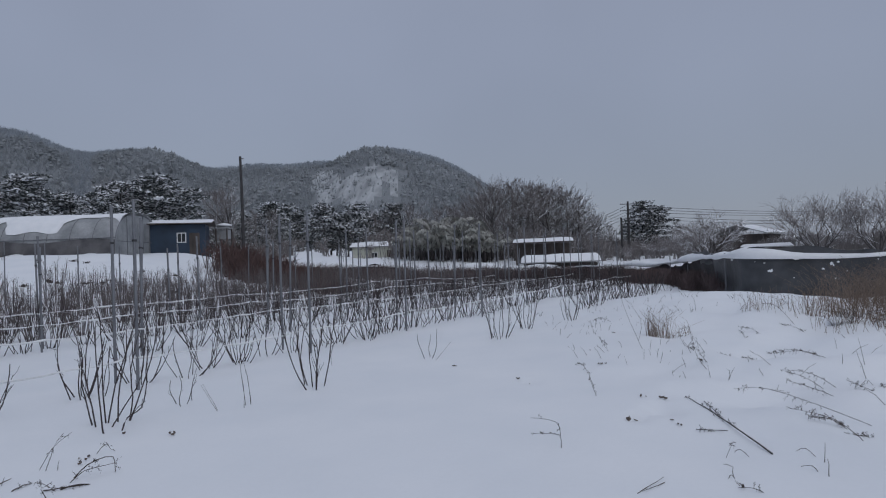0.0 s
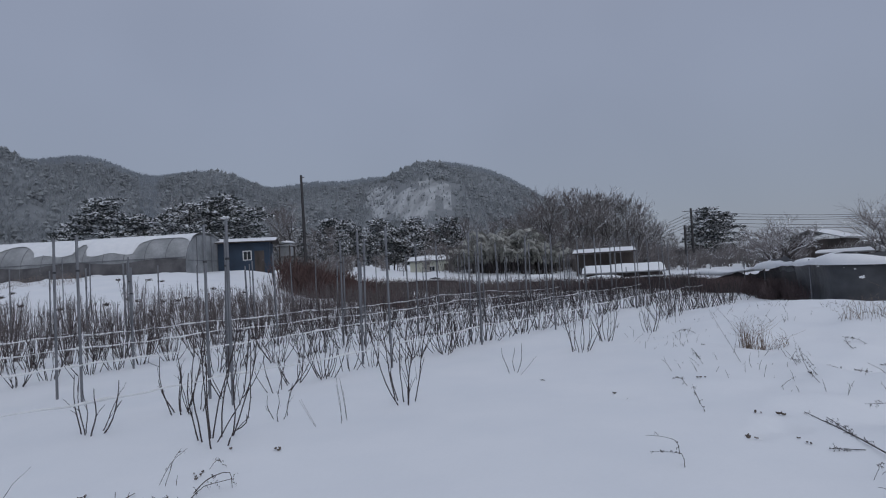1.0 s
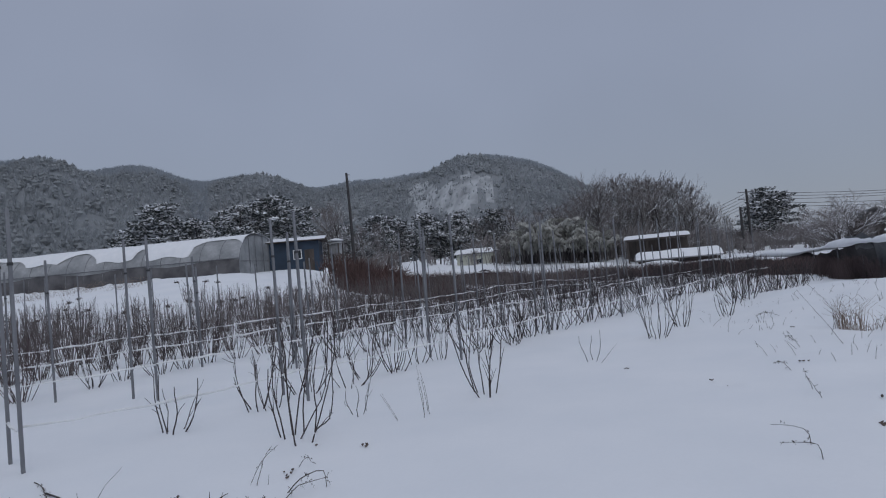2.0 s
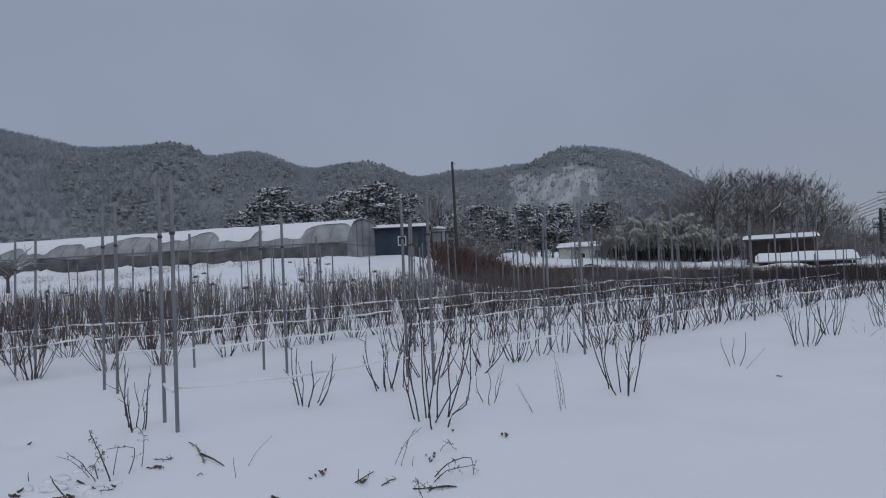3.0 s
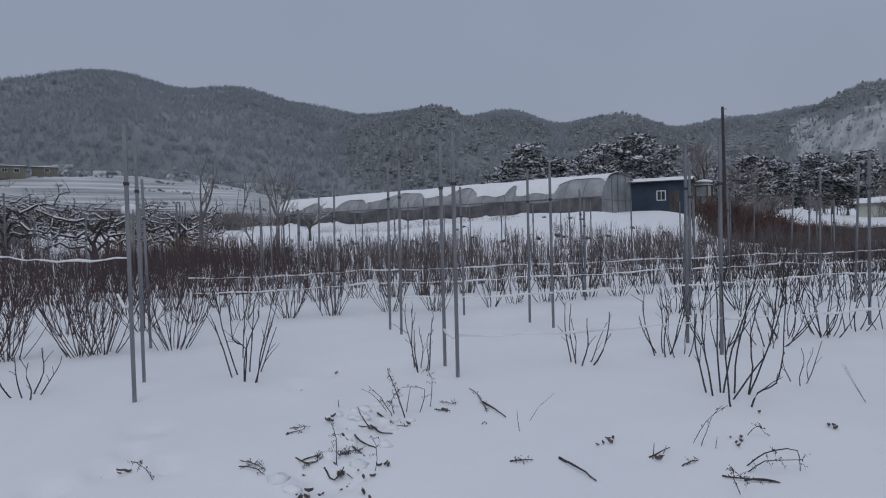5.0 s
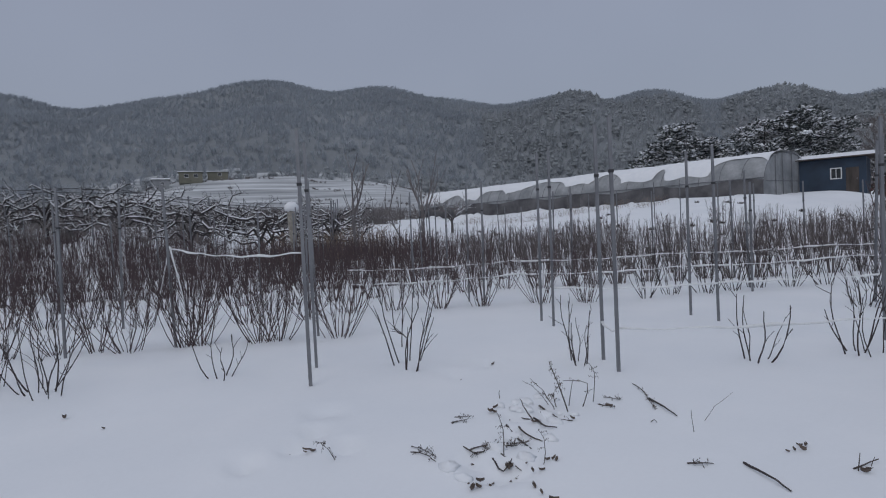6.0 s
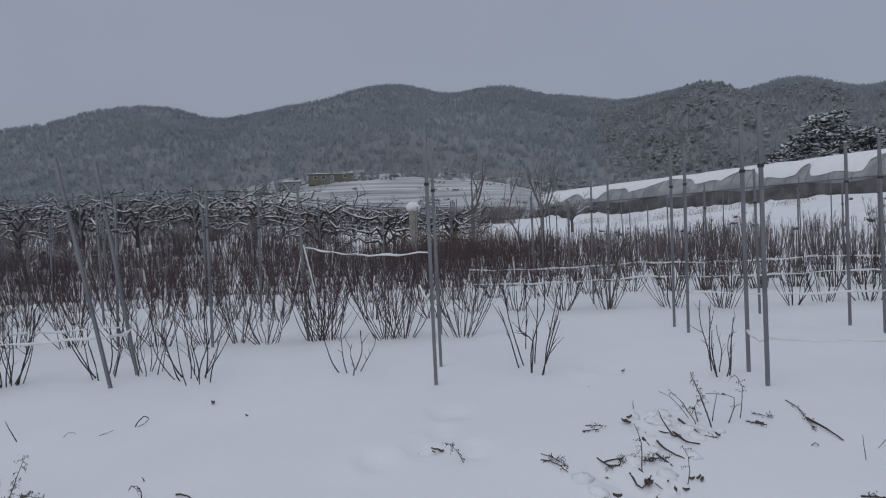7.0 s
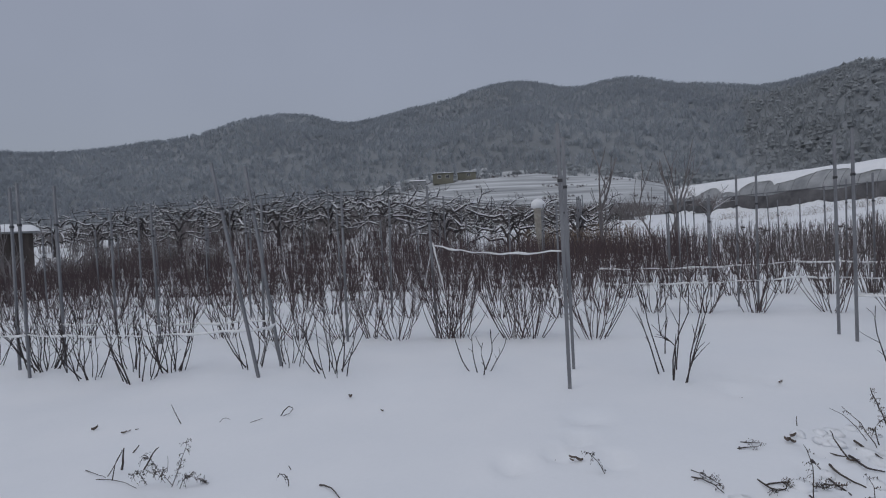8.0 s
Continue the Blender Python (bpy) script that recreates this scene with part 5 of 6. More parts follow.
full_arrays = [light_bush(280 + i, 20 + i, 1.28) for i in range(6)]
crowd, crowd_grey = [], []
rng = random.Random(99)
for k in range(10):
    out = 4.65 + 2.55 * k
    s = {0: 16.5, 1: 9.5, 2: 6.8, 3: 4.4, 4: 3.0}.get(k, 2.0)
    while s < row_end(k):          # the right-hand block
        if out < 24.0 + 2.5 * math.sin(s) or s < 9:
            x, y = row_point(out + rng.uniform(-.22, .22), s)
            if k < 4:
                kind = (thin if k < 1 else thin + mid if k == 1 else mid)
                thing("blueberry_bush", (x, y, ground_z(x, y)), "leafless blueberry bush in the snowy row", "bush", "blueberry bushes", data=rng.choice(kind), turn=rng.uniform(0, 360)).scale = (1, 1, rng.uniform(.8, 1.15))
            else:
                crowd_grey.append((rng.randrange(6), x, y, ground_z(x, y), rng.uniform(0.85, 1.12), rng.uniform(0, 6.28)))
        s += (rng.uniform(0.46, 0.78) if k else rng.uniform(.5, .85)) if k < 4 else rng.uniform(0.5, 0.8)
    s = {0: -99, 1: -6.2, 2: -2.0, 3: 3.2, 4: 2.2}.get(k, 1.2)
    while s > -27:                 # the left-hand block
        x, y = row_point(out + rng.uniform(-.25, .25), s)
        if k < 5:
            kind = (thin + mid if k == 1 else full)
            thing("blueberry_bush", (x, y, ground_z(x, y)), "dense leafless blueberry bush with red-brown shoots", "bush", "blueberry bushes", data=rng.choice(kind), turn=rng.uniform(0, 360)).scale = (1, 1, rng.uniform(.76, 1.1))
        else:
            crowd.append((rng.randrange(6), x, y, ground_z(x, y), rng.uniform(0.85, 1.05), rng.uniform(0, 6.28)))
        s -= rng.uniform(0.8, 1.2) if k < 2 else rng.uniform(0.75, 1.15) if k < 5 else rng.uniform(.4, .6)
for x, y in ((-9.76, 2.55), (-10.3, 1.62), (-10.97, 0.55), (-11.35, -0.6), (-9.2, 3.5)):
    thing("blueberry_bush", (x, y, ground_z(x, y)), "dense leafless blueberry bush with red-brown shoots", "bush", "blueberry bushes", data=rng.choice(full), turn=rng.uniform(0, 360))
tagged(new("grey_blueberry_rows", scatter(full_arrays, crowd_grey, "grey_blueberry_rows", CANE_GREY)), "far rows of leafless grey-brown blueberry bushes", "bushes", kind="stuff")
tagged(new("blueberry_rows", scatter(full_arrays, crowd, "blueberry_rows", CANE_RED)), "far rows of leafless red-brown blueberry bushes", "bushes", kind="stuff")


# ---- weeds, dead grass and litter ----
def grass_clump(x, y, seed, blades, height, wide, label, lean=0.4, mat=STRAW):
    rng = random.Random(seed)
    sh = Shape()
    for i in range(blades):
        a, b = rng.uniform(0, 6.28), rng.uniform(0, 6.28)
        q = wide * math.sqrt(rng.random())
        o = Vector((math.cos(b) * q, math.sin(b) * q, -0.04 + ground_z(x + math.cos(b) * q, y + math.sin(b) * q) - ground_z(x, y)))
        h, l = height * rng.uniform(0.4, 1.1), lean * rng.uniform(.2, 1.6)
        m = o + Vector((math.cos(a) * l * h * .35, math.sin(a) * l * h * .35, h * .65))
        t = o + Vector((math.cos(a) * l * h, math.sin(a) * l * h, h * rng.uniform(.75, 1.0)))
        sh.tube([o, m, t], 0.0035, 0.0012, 3, cap=False)
    return thing("grass_clump", (x, y, ground_z(x, y)), label, "grass", "grass clumps", data=sh.mesh("grass_clump", mat))


grass_clump(3.92, 10.9, 1, 90, 0.62, 0.22, "tuft of dry straw-coloured grass in the snow", 0.35)
grass_clump(4.15, 10.6, 2, 30, 0.35, 0.25, "short dry grass blades in the snow", 0.8)
rng = random.Random(53)
for x, y, s in ((7.7, 10.7, .2), (8.2, 10.9, .26), (9.0, 11.4, .22), (7.0, 10.9, .14), (9.6, 12.0, .26), (8.5, 11.3, .2)):
    mound = Shape().blob((0, 0, 0.0), s * 1.5, s * 1.2, s * .6, rng, 0.22, 6, 12, 0.2)
    thing("snow_mound", (x, y, ground_z(x, y)), "snow-covered hummock of flattened grass", "snow mound", "snow mounds", data=mound.mesh("snow_mound", SNOW_CAP, True))
    grass_clump(x, y - .1, int(x * 10), 70, 0.4, s * 1.3, "dark flattened grass under snow", 1.2, WEED)
for i, (x, y, n, h, w) in enumerate(((7.7, 11.6, 120, 0.7, 0.9), (8.7, 12.6, 200, 0.95, 1.1), (9.7, 13.4, 240, 1.1, 1.2), (7.2, 10.7, 70, 0.4, 0.7), (10.8, 13.9, 260, 1.2, 1.2), (6.6, 12.2, 50, 0.5, 0.7), (11.8, 15.2, 280, 1.3, 1.2))):
    grass_clump(x, y, 30 + i, n * 2, h, w, "broad clump of dead russet grass in the snow", 0.6)


def litter(x, y, seed, kind):
    rng = random.Random(seed)
    sh = Shape()
    if kind == "stick":
        a = rng.uniform(0, 6.28)
        d = Vector((math.cos(a), math.sin(a), rng.uniform(.0, .35))) * rng.uniform(.12, .4)
        sh.tube([(0, 0, 0.0), tuple(d * .5 + Vector((.01, .01, .02))), tuple(d)], 0.007, 0.004, 5)
        return thing("stick", (x, y, ground_z(x, y)), "short dark stick poking from the snow", "stick", "sticks", data=sh.mesh("stick", WEED))
    for j in range(rng.randint(1, 3)):
        o = Vector((rng.uniform(-.05, .05), rng.uniform(-.05, .05), 0.004))
        a, size, curl = rng.uniform(0, 6.28), rng.uniform(.014, .030), rng.uniform(.5, 1.3)
        u, w = Vector((math.cos(a), math.sin(a), rng.uniform(-.2, .35))), Vector((-math.sin(a), math.cos(a), rng.uniform(-.2, .2)))
        rows = []
        for m in range(6):
            t = m / 5 * 2 - 1
            half = size * 0.5 * math.sqrt(max(0.02, 1 - t * t)) * rng.uniform(.8, 1.1)
            rows.append([o + u * size * t + w * half * q + Vector((0, 0, size * curl * (abs(q) ** 1.6 * .6 + t * t * .4))) for q in (-1, -.5, 0, .5, 1)])
        sh.grid(rows)
    return thing("leaf_litter", (x, y, ground_z(x, y)), "curled brown dead leaves on the snow", "leaves", "leaf litter", data=sh.mesh("leaf_litter", LEAF))


def sprigs(sh, pts, count, rng, reach):
    """Small side sprigs with seed grains along a stalk."""
    n = len(pts) - 1
    for _ in range(count):
        t = rng.uniform(0.25, 1.0) * n
        k = min(n - 1, int(t))
        o = pts[k].lerp(pts[k + 1], t - k)
        d = Vector((rng.uniform(-1, 1), rng.uniform(-1, 1), rng.uniform(-.6, .8))).normalized() * rng.uniform(.4, 1) * reach
        sh.tube([o, o + d * .6 + Vector((0, 0, .006)), o + d + Vector((0, 0, -.02))], 0.0018, 0.0008, 3, cap=False)
        for f in (0.4, 0.7, 0.9):
            sh.blob(o + d * f + Vector((rng.uniform(-.01, .01), rng.uniform(-.01, .01), 0)), 0.0035, 0.0035, 0.005, rng, .3, 2, 4)


LABELS = {"stick": "dark broken stick lying in the snow", "seed_spike": "dry weed spike with dark seed heads on the snow", "dry_stalk": "thin dry weed stalk bent over the snow"}


def wander(pts, rng):
    """Rounds and slightly unsettles a bent line."""
    out = []
    for i in range(len(pts) - 1):
        p0, p1, p2, p3 = pts[max(i - 1, 0)], pts[i], pts[i + 1], pts[min(i + 2, len(pts) - 1)]
        for k in range(3):
            t = k / 3
            q = 0.5 * ((2 * p1) + (p2 - p0) * t + (2 * p0 - 5 * p1 + 4 * p2 - p3) * t * t + (3 * p1 - p0 - 3 * p2 + p3) * t ** 3)
            out.append(q + Vector((rng.uniform(-1, 1), rng.uniform(-1, 1), rng.uniform(-.5, .5))) * 0.005)
    return out + [pts[-1]]


def stalk(name, r, seeds, mat, x, y, pts):
    rng = random.Random(int(abs(x) * 977 + abs(y) * 131))
    root = thing(name, (x, y, ground_z(x, y)), LABELS[name], "stick" if name == "stick" else "weed", name + "s")
    line = wander(pts, rng)
    part("stem", Shape().tube(line, r * 0.75, r * 0.35, 5), WEED if mat is LEAF else mat, root)
    if seeds:
        sh = Shape()
        sprigs(sh, line, seeds * 2, rng, 0.06)
        part("seed_cluster", sh, mat, root, "small dry sprigs and seeds")["kind"] = "stuff"


def lying(r, seeds, mat, name, *places):
    x, y = places[0]
    z0 = ground_z(x, y)
    stalk(name, r, seeds, mat, x, y, [Vector((px - x, py - y, ground_z(px, py) - z0 + r * 0.6 + 0.012 * (i % 2))) for i, (px, py) in enumerate(places)])


def upright(r, seeds, mat, name, base, *steps):
    stalk(name, r, seeds, mat, base[0], base[1], [Vector((0, 0, -0.03))] + [Vector(p) for p in steps])


def drawn_cane(parent, seed, *steps):
    rng = random.Random(seed)
    line = wander([Vector(p) for p in steps], rng)
    sh = Shape().tube(line, 0.0082, 0.004, 6)
    n = len(line) - 1
    for _ in range(rng.randint(2, 5)):
        k = rng.randint(n // 3, n - 1)
        o = line[k]
        up = (line[k + 1] - line[k]).normalized()
        d = (up + Vector((rng.uniform(-.5, .5), rng.uniform(-.5, .5), rng.uniform(0, .3)))).normalized() * rng.uniform(.08, .28)
        sh.tube([o, o + d * .5 + Vector((0, 0, .01)), o + d], 0.0045, 0.002, 4, cap=False)
    for k in range(n // 2, n):
        sh.blob(line[k] + Vector((.006, 0, 0)), 0.006, 0.006, 0.01, rng, .2, 2, 4)
    part("cane", sh, CANE, parent)


bush = thing("blueberry_bush", (-2.90, 5.88, ground_z(-2.90, 5.88)), "leafless blueberry bush with curved dark canes", "bush", "blueberry bushes")
drawn_cane(bush, 20, (-0.21, 0.01, -0.04), (-0.29, -0.02, 0.40), (-0.28, -0.02, 0.71))
drawn_cane(bush, 21, (-0.12, -0.06, -0.04), (-0.17, -0.09, 0.34), (-0.20, -0.10, 0.64), (-0.15, -0.08, 1.00))
drawn_cane(bush, 22, (-0.12, 0.09, -0.04), (-0.14, 0.08, 0.39), (-0.14, 0.08, 0.82), (-0.15, 0.07, 1.13))
drawn_cane(bush, 23, (0.12, -0.31, -0.04), (0.10, -0.32, 0.27), (0.08, -0.33, 0.71), (0.06, -0.34, 1.10))
drawn_cane(bush, 24, (-0.02, 0.13, -0.04), (0.01, 0.14, 0.39), (0.07, 0.16, 0.64), (0.08, 0.17, 0.97))
drawn_cane(bush, 25, (0.03, -0.08, -0.04), (0.16, -0.03, 0.19), (0.31, 0.04, 0.50), (0.38, 0.07, 1.14))
drawn_cane(bush, 26, (0.08, 0.17, -0.04), (0.19, 0.21, 0.28), (0.33, 0.27, 0.80), (0.35, 0.28, 1.18))
drawn_cane(bush, 27, (0.24, -0.21, -0.04), (0.29, -0.19, 0.12), (0.41, -0.14, 0.21), (0.46, -0.12, 0.46), (0.48, -0.11, 1.02))
drawn_cane(bush, 28, (0.09, 0.17, -0.04), (0.12, 0.19, 0.25), (0.11, 0.18, 0.53), (0.19, 0.21, 0.91))
drawn_cane(bush, 29, (-0.10, 0.09, -0.04), (-0.03, 0.13, 0.39), (0.10, 0.18, 0.81), (0.17, 0.21, 1.14))
bush = thing("blueberry_bush", (-1.25, 7.45, ground_z(-1.25, 7.45)), "leafless young blueberry bush with slender dark canes", "bush", "blueberry bushes")
drawn_cane(bush, 40, (-0.02, -0.14, -0.04), (-0.18, -0.15, 0.27), (-0.31, -0.16, 0.73), (-0.35, -0.17, 0.93))
drawn_cane(bush, 41, (-0.16, 0.20, -0.04), (-0.23, 0.20, 0.36), (-0.25, 0.19, 0.63), (-0.30, 0.19, 0.93))
drawn_cane(bush, 42, (-0.01, 0.04, -0.04), (-0.04, 0.04, 0.36), (-0.03, 0.04, 0.76))
drawn_cane(bush, 43, (0.09, -0.16, -0.04), (0.11, -0.16, 0.26), (0.08, -0.16, 0.56))
drawn_cane(bush, 44, (0.09, -0.16, -0.04), (0.11, -0.16, 0.31), (0.17, -0.16, 0.62), (0.21, -0.15, 0.90))
drawn_cane(bush, 45, (0.12, 0.07, -0.04), (0.20, 0.07, 0.31), (0.25, 0.07, 0.65), (0.30, 0.08, 0.90))
drawn_cane(bush, 46, (-0.11, 0.15, -0.04), (-0.19, 0.14, 0.34), (-0.12, 0.15, 0.81))
bush = thing("blueberry_bush", (-6.93, 3.40, ground_z(-6.93, 3.40)), "leafless young blueberry bush with branching canes", "bush", "blueberry bushes")
drawn_cane(bush, 60, (-0.03, -0.14, -0.04), (-0.09, -0.26, 0.47), (-0.11, -0.31, 0.63))
drawn_cane(bush, 61, (-0.11, -0.04, -0.04), (-0.17, -0.17, 0.51), (-0.19, -0.22, 0.84))
drawn_cane(bush, 62, (0.25, -0.15, -0.04), (0.26, -0.13, 0.33), (0.21, -0.24, 0.45), (0.20, -0.26, 0.86))
drawn_cane(bush, 63, (0.25, -0.15, -0.04), (0.26, -0.13, 0.33), (0.31, -0.01, 0.65), (0.32, -0.00, 0.94))
drawn_cane(bush, 64, (-0.14, 0.10, -0.04), (-0.12, 0.14, 0.45), (-0.11, 0.17, 0.78))
drawn_cane(bush, 65, (0.38, -0.11, -0.04), (0.44, 0.01, 0.43), (0.49, 0.11, 0.78))
drawn_cane(bush, 66, (-0.04, 0.17, -0.04), (-0.00, 0.24, 0.19), (0.04, 0.34, 0.48))
drawn_cane(bush, 67, (0.37, -0.09, -0.04), (0.39, -0.04, 0.26), (0.42, 0.02, 0.54), (0.46, 0.10, 0.90))
drawn_cane(bush, 68, (-0.93, 0.41, -0.04), (-0.92, 0.44, 0.40), (-0.92, 0.44, 0.81))
lying(0.01, 0, WEED, "stick", (-4.51, 3.03), (-4.33, 2.99), (-4.20, 2.99))
lying(0.011, 3, WEED, "stick", (-4.79, 3.47), (-4.58, 3.45), (-4.38, 3.44))
lying(0.008, 0, WEED, "stick", (-4.67, 3.48), (-4.45, 3.37))
upright(0.008, 0, WEED, "dry_stalk", (-4.55, 3.22), (-0.05, -0.05, 0.08), (-0.07, -0.08, 0.16))
lying(0.008, 0, WEED, "stick", (-4.75, 3.24), (-4.50, 3.23))
upright(0.008, 10, LEAF, "dry_stalk", (-4.56, 3.57), (-0.03, -0.04, 0.16), (-0.06, -0.07, 0.27), (-0.09, -0.10, 0.40))
upright(0.006, 0, WEED, "dry_stalk", (-4.68, 3.68), (0.03, 0.03, 0.21))
upright(0.006, 2, LEAF, "dry_stalk", (-4.60, 3.75), (0.04, 0.04, 0.19), (-0.10, -0.10, 0.21))
upright(0.005, 4, WEED, "dry_stalk", (-4.64, 3.91), (0.02, 0.02, 0.24), (-0.02, -0.02, 0.33))
upright(0.005, 4, LEAF, "dry_stalk", (-4.68, 3.54), (-0.06, -0.07, 0.14), (-0.13, -0.14, 0.24))
upright(0.004, 0, WEED, "dry_stalk", (-4.78, 3.58), (-0.08, -0.08, 0.13), (-0.15, -0.17, 0.20))
upright(0.006, 8, LEAF, "dry_stalk", (-4.70, 3.58), (-0.02, -0.02, 0.11), (0.03, 0.03, 0.20))
lying(0.007, 30, LEAF, "seed_spike", (-4.39, 2.50), (-4.36, 2.64), (-4.37, 2.82), (-4.23, 2.90))
lying(0.007, 0, WEED, "stick", (-4.21, 2.64), (-3.97, 2.62))
upright(0.005, 3, WEED, "dry_stalk", (-4.19, 2.65), (0.00, 0.00, 0.17), (-0.02, -0.03, 0.29))
upright(0.006, 0, WEED, "dry_stalk", (-5.18, 3.35), (0.00, 0.01, 0.07))
lying(0.006, 2, WEED, "stick", (-5.01, 2.79), (-4.92, 2.87))
lying(0.004, 6, WEED, "stick", (-4.69, 2.23), (-4.55, 2.25), (-4.42, 2.27))
upright(0.004, 5, WEED, "dry_stalk", (-4.78, 1.72), (-0.02, -0.05, 0.07), (-0.04, -0.10, 0.13))
lying(0.005, 4, WEED, "stick", (-4.68, 4.08), (-4.59, 4.08), (-4.54, 4.13))
upright(0.004, 2, WEED, "dry_stalk", (-3.92, 2.76), (0.01, 0.01, 0.13), (-0.01, -0.01, 0.21))
upright(0.012, 0, WEED, "dry_stalk", (-5.81, -1.45), (-0.01, 0.02, 0.08), (-0.01, 0.03, 0.15))
upright(0.006, 0, WEED, "dry_stalk", (-5.61, -1.44), (-0.01, 0.03, 0.10), (-0.03, 0.07, 0.19))
upright(0.01, 0, WEED, "dry_stalk", (-6.17, -1.51), (-0.02, 0.07, 0.05))
upright(0.009, 0, WEED, "dry_stalk", (-5.75, -1.30), (-0.03, 0.08, 0.10), (-0.04, 0.12, 0.14))
upright(0.005, 0, WEED, "dry_stalk", (-5.70, -1.51), (-0.04, 0.11, 0.16))
upright(0.004, 8, WEED, "dry_stalk", (-5.38, -1.01), (-0.02, 0.07, 0.14), (-0.03, 0.12, 0.27))
upright(0.003, 0, WEED, "dry_stalk", (-5.67, -1.10), (-0.00, 0.01, 0.11))
upright(0.003, 8, WEED, "dry_stalk", (-5.46, -1.04), (0.02, -0.09, 0.17), (0.04, -0.15, 0.20))
upright(0.003, 8, WEED, "dry_stalk", (-5.47, -1.16), (0.02, -0.05, 0.08), (0.03, -0.10, 0.09))
upright(0.003, 10, WEED, "dry_stalk", (-5.42, -0.99), (0.02, -0.07, 0.10), (0.04, -0.13, 0.10))
upright(0.003, 14, WEED, "dry_stalk", (-5.33, -0.95), (-0.02, 0.07, 0.07), (-0.05, 0.18, -0.01))
lying(0.004, 0, WEED, "stick", (-5.87, -1.70), (-5.75, -1.59), (-5.68, -1.50))
lying(0.004, 0, WEED, "stick", (-5.66, -1.55), (-5.57, -1.39), (-5.42, -1.22))
upright(0.007, 0, WEED, "dry_stalk", (-6.86, -1.30), (0.02, -0.07, 0.18))
upright(0.004, 0, WEED, "dry_stalk", (-6.77, -0.98), (-0.01, 0.04, 0.03), (-0.02, 0.10, 0.01))
upright(0.007, 0, WEED, "dry_stalk", (-6.75, -0.46), (-0.01, 0.07, 0.07), (-0.01, 0.12, 0.06), (-0.01, 0.11, 0.03), (-0.00, 0.04, 0.00))
lying(0.004, 0, WEED, "stick", (-6.66, -0.69), (-6.70, -0.59))
upright(0.005, 2, WEED, "dry_stalk", (-5.16, -0.23), (0.00, -0.02, 0.07), (0.01, -0.05, 0.08))
lying(0.008, 0, WEED, "stick", (-5.11, -0.04), (-5.02, 0.03), (-4.87, 0.09))
upright(0.006, 0, WEED, "dry_stalk", (-5.43, -0.24), (0.00, -0.02, 0.03))
upright(0.003, 0, WEED, "dry_stalk", (-1.99, 6.37), (-0.17, -0.04, 0.30))
upright(0.004, 0, WEED, "dry_stalk", (-1.74, 6.47), (0.00, 0.00, 0.24), (-0.04, -0.01, 0.58))
upright(0.004, 0, WEED, "dry_stalk", (-1.72, 6.62), (-0.03, -0.01, 0.32), (-0.07, -0.01, 0.48))
upright(0.004, 0, WEED, "dry_stalk", (-2.60, 4.54), (0.06, 0.03, 0.18), (0.13, 0.06, 0.29))
upright(0.004, 0, WEED, "dry_stalk", (-2.51, 4.55), (0.02, 0.01, 0.08))
upright(0.007, 3, WEED, "dry_stalk", (-2.26, 4.37), (0.11, 0.05, 0.09), (0.27, 0.12, 0.13), (0.29, 0.12, 0.00))
upright(0.004, 3, WEED, "dry_stalk", (-2.46, 4.94), (0.08, 0.04, 0.07), (0.13, 0.06, 0.02))
upright(0.006, 0, WEED, "dry_stalk", (-2.73, 4.12), (0.01, 0.00, 0.11))
upright(0.006, 0, WEED, "dry_stalk", (-2.73, 4.12), (0.06, 0.04, 0.03))
lying(0.006, 4, WEED, "stick", (-4.57, 3.90), (-4.41, 3.93))
upright(0.006, 0, WEED, "dry_stalk", (-4.04, 3.88), (0.03, 0.03, 0.02), (0.05, 0.05, -0.03))
upright(0.004, 0, WEED, "dry_stalk", (-3.71, 3.96), (-0.01, -0.01, 0.16))
upright(0.003, 0, WEED, "dry_stalk", (-3.82, 4.20), (0.07, 0.06, 0.11), (0.16, 0.14, 0.22))
lying(0.009, 16, CANE, "seed_spike", (3.13, 4.70), (3.08, 5.47), (3.09, 6.06), (3.05, 6.54))
lying(0.005, 8, CANE, "seed_spike", (3.02, 5.29), (2.76, 5.30))
lying(0.005, 8, CANE, "seed_spike", (3.21, 6.43), (3.09, 5.65))
upright(0.004, 2, WEED, "dry_stalk", (1.60, 5.23), (-0.04, 0.00, 0.12), (-0.26, 0.03, 0.15))
lying(0.004, 0, WEED, "stick", (1.95, 3.94), (2.18, 4.18))
upright(0.004, 10, WEED, "dry_stalk", (4.30, 5.29), (-0.41, 0.24, 0.14), (-0.75, 0.45, 0.24), (-1.00, 0.59, 0.22))
upright(0.004, 7, WEED, "dry_stalk", (4.67, 6.63), (-0.22, 0.12, 0.13), (-0.48, 0.26, 0.15))
upright(0.004, 7, WEED, "dry_stalk", (5.70, 8.88), (-0.33, 0.17, 0.08), (-0.67, 0.34, 0.01))
upright(0.004, 12, WEED, "dry_stalk", (3.95, 4.92), (-0.19, 0.11, 0.15), (-0.46, 0.26, 0.20))
upright(0.004, 12, WEED, "dry_stalk", (4.30, 5.29), (-0.13, 0.08, -0.04), (-0.25, 0.15, -0.14))
upright(0.004, 0, WEED, "dry_stalk", (3.43, 4.61), (-0.08, 0.04, 0.05), (-0.14, 0.07, 0.02))
upright(0.004, 0, WEED, "dry_stalk", (3.40, 4.49), (0.01, -0.00, 0.14))
upright(0.004, 0, WEED, "dry_stalk", (5.56, 7.73), (-0.05, 0.03, 0.32))
upright(0.005, 2, WEED, "dry_stalk", (2.19, 7.04), (-0.07, 0.01, 0.21))
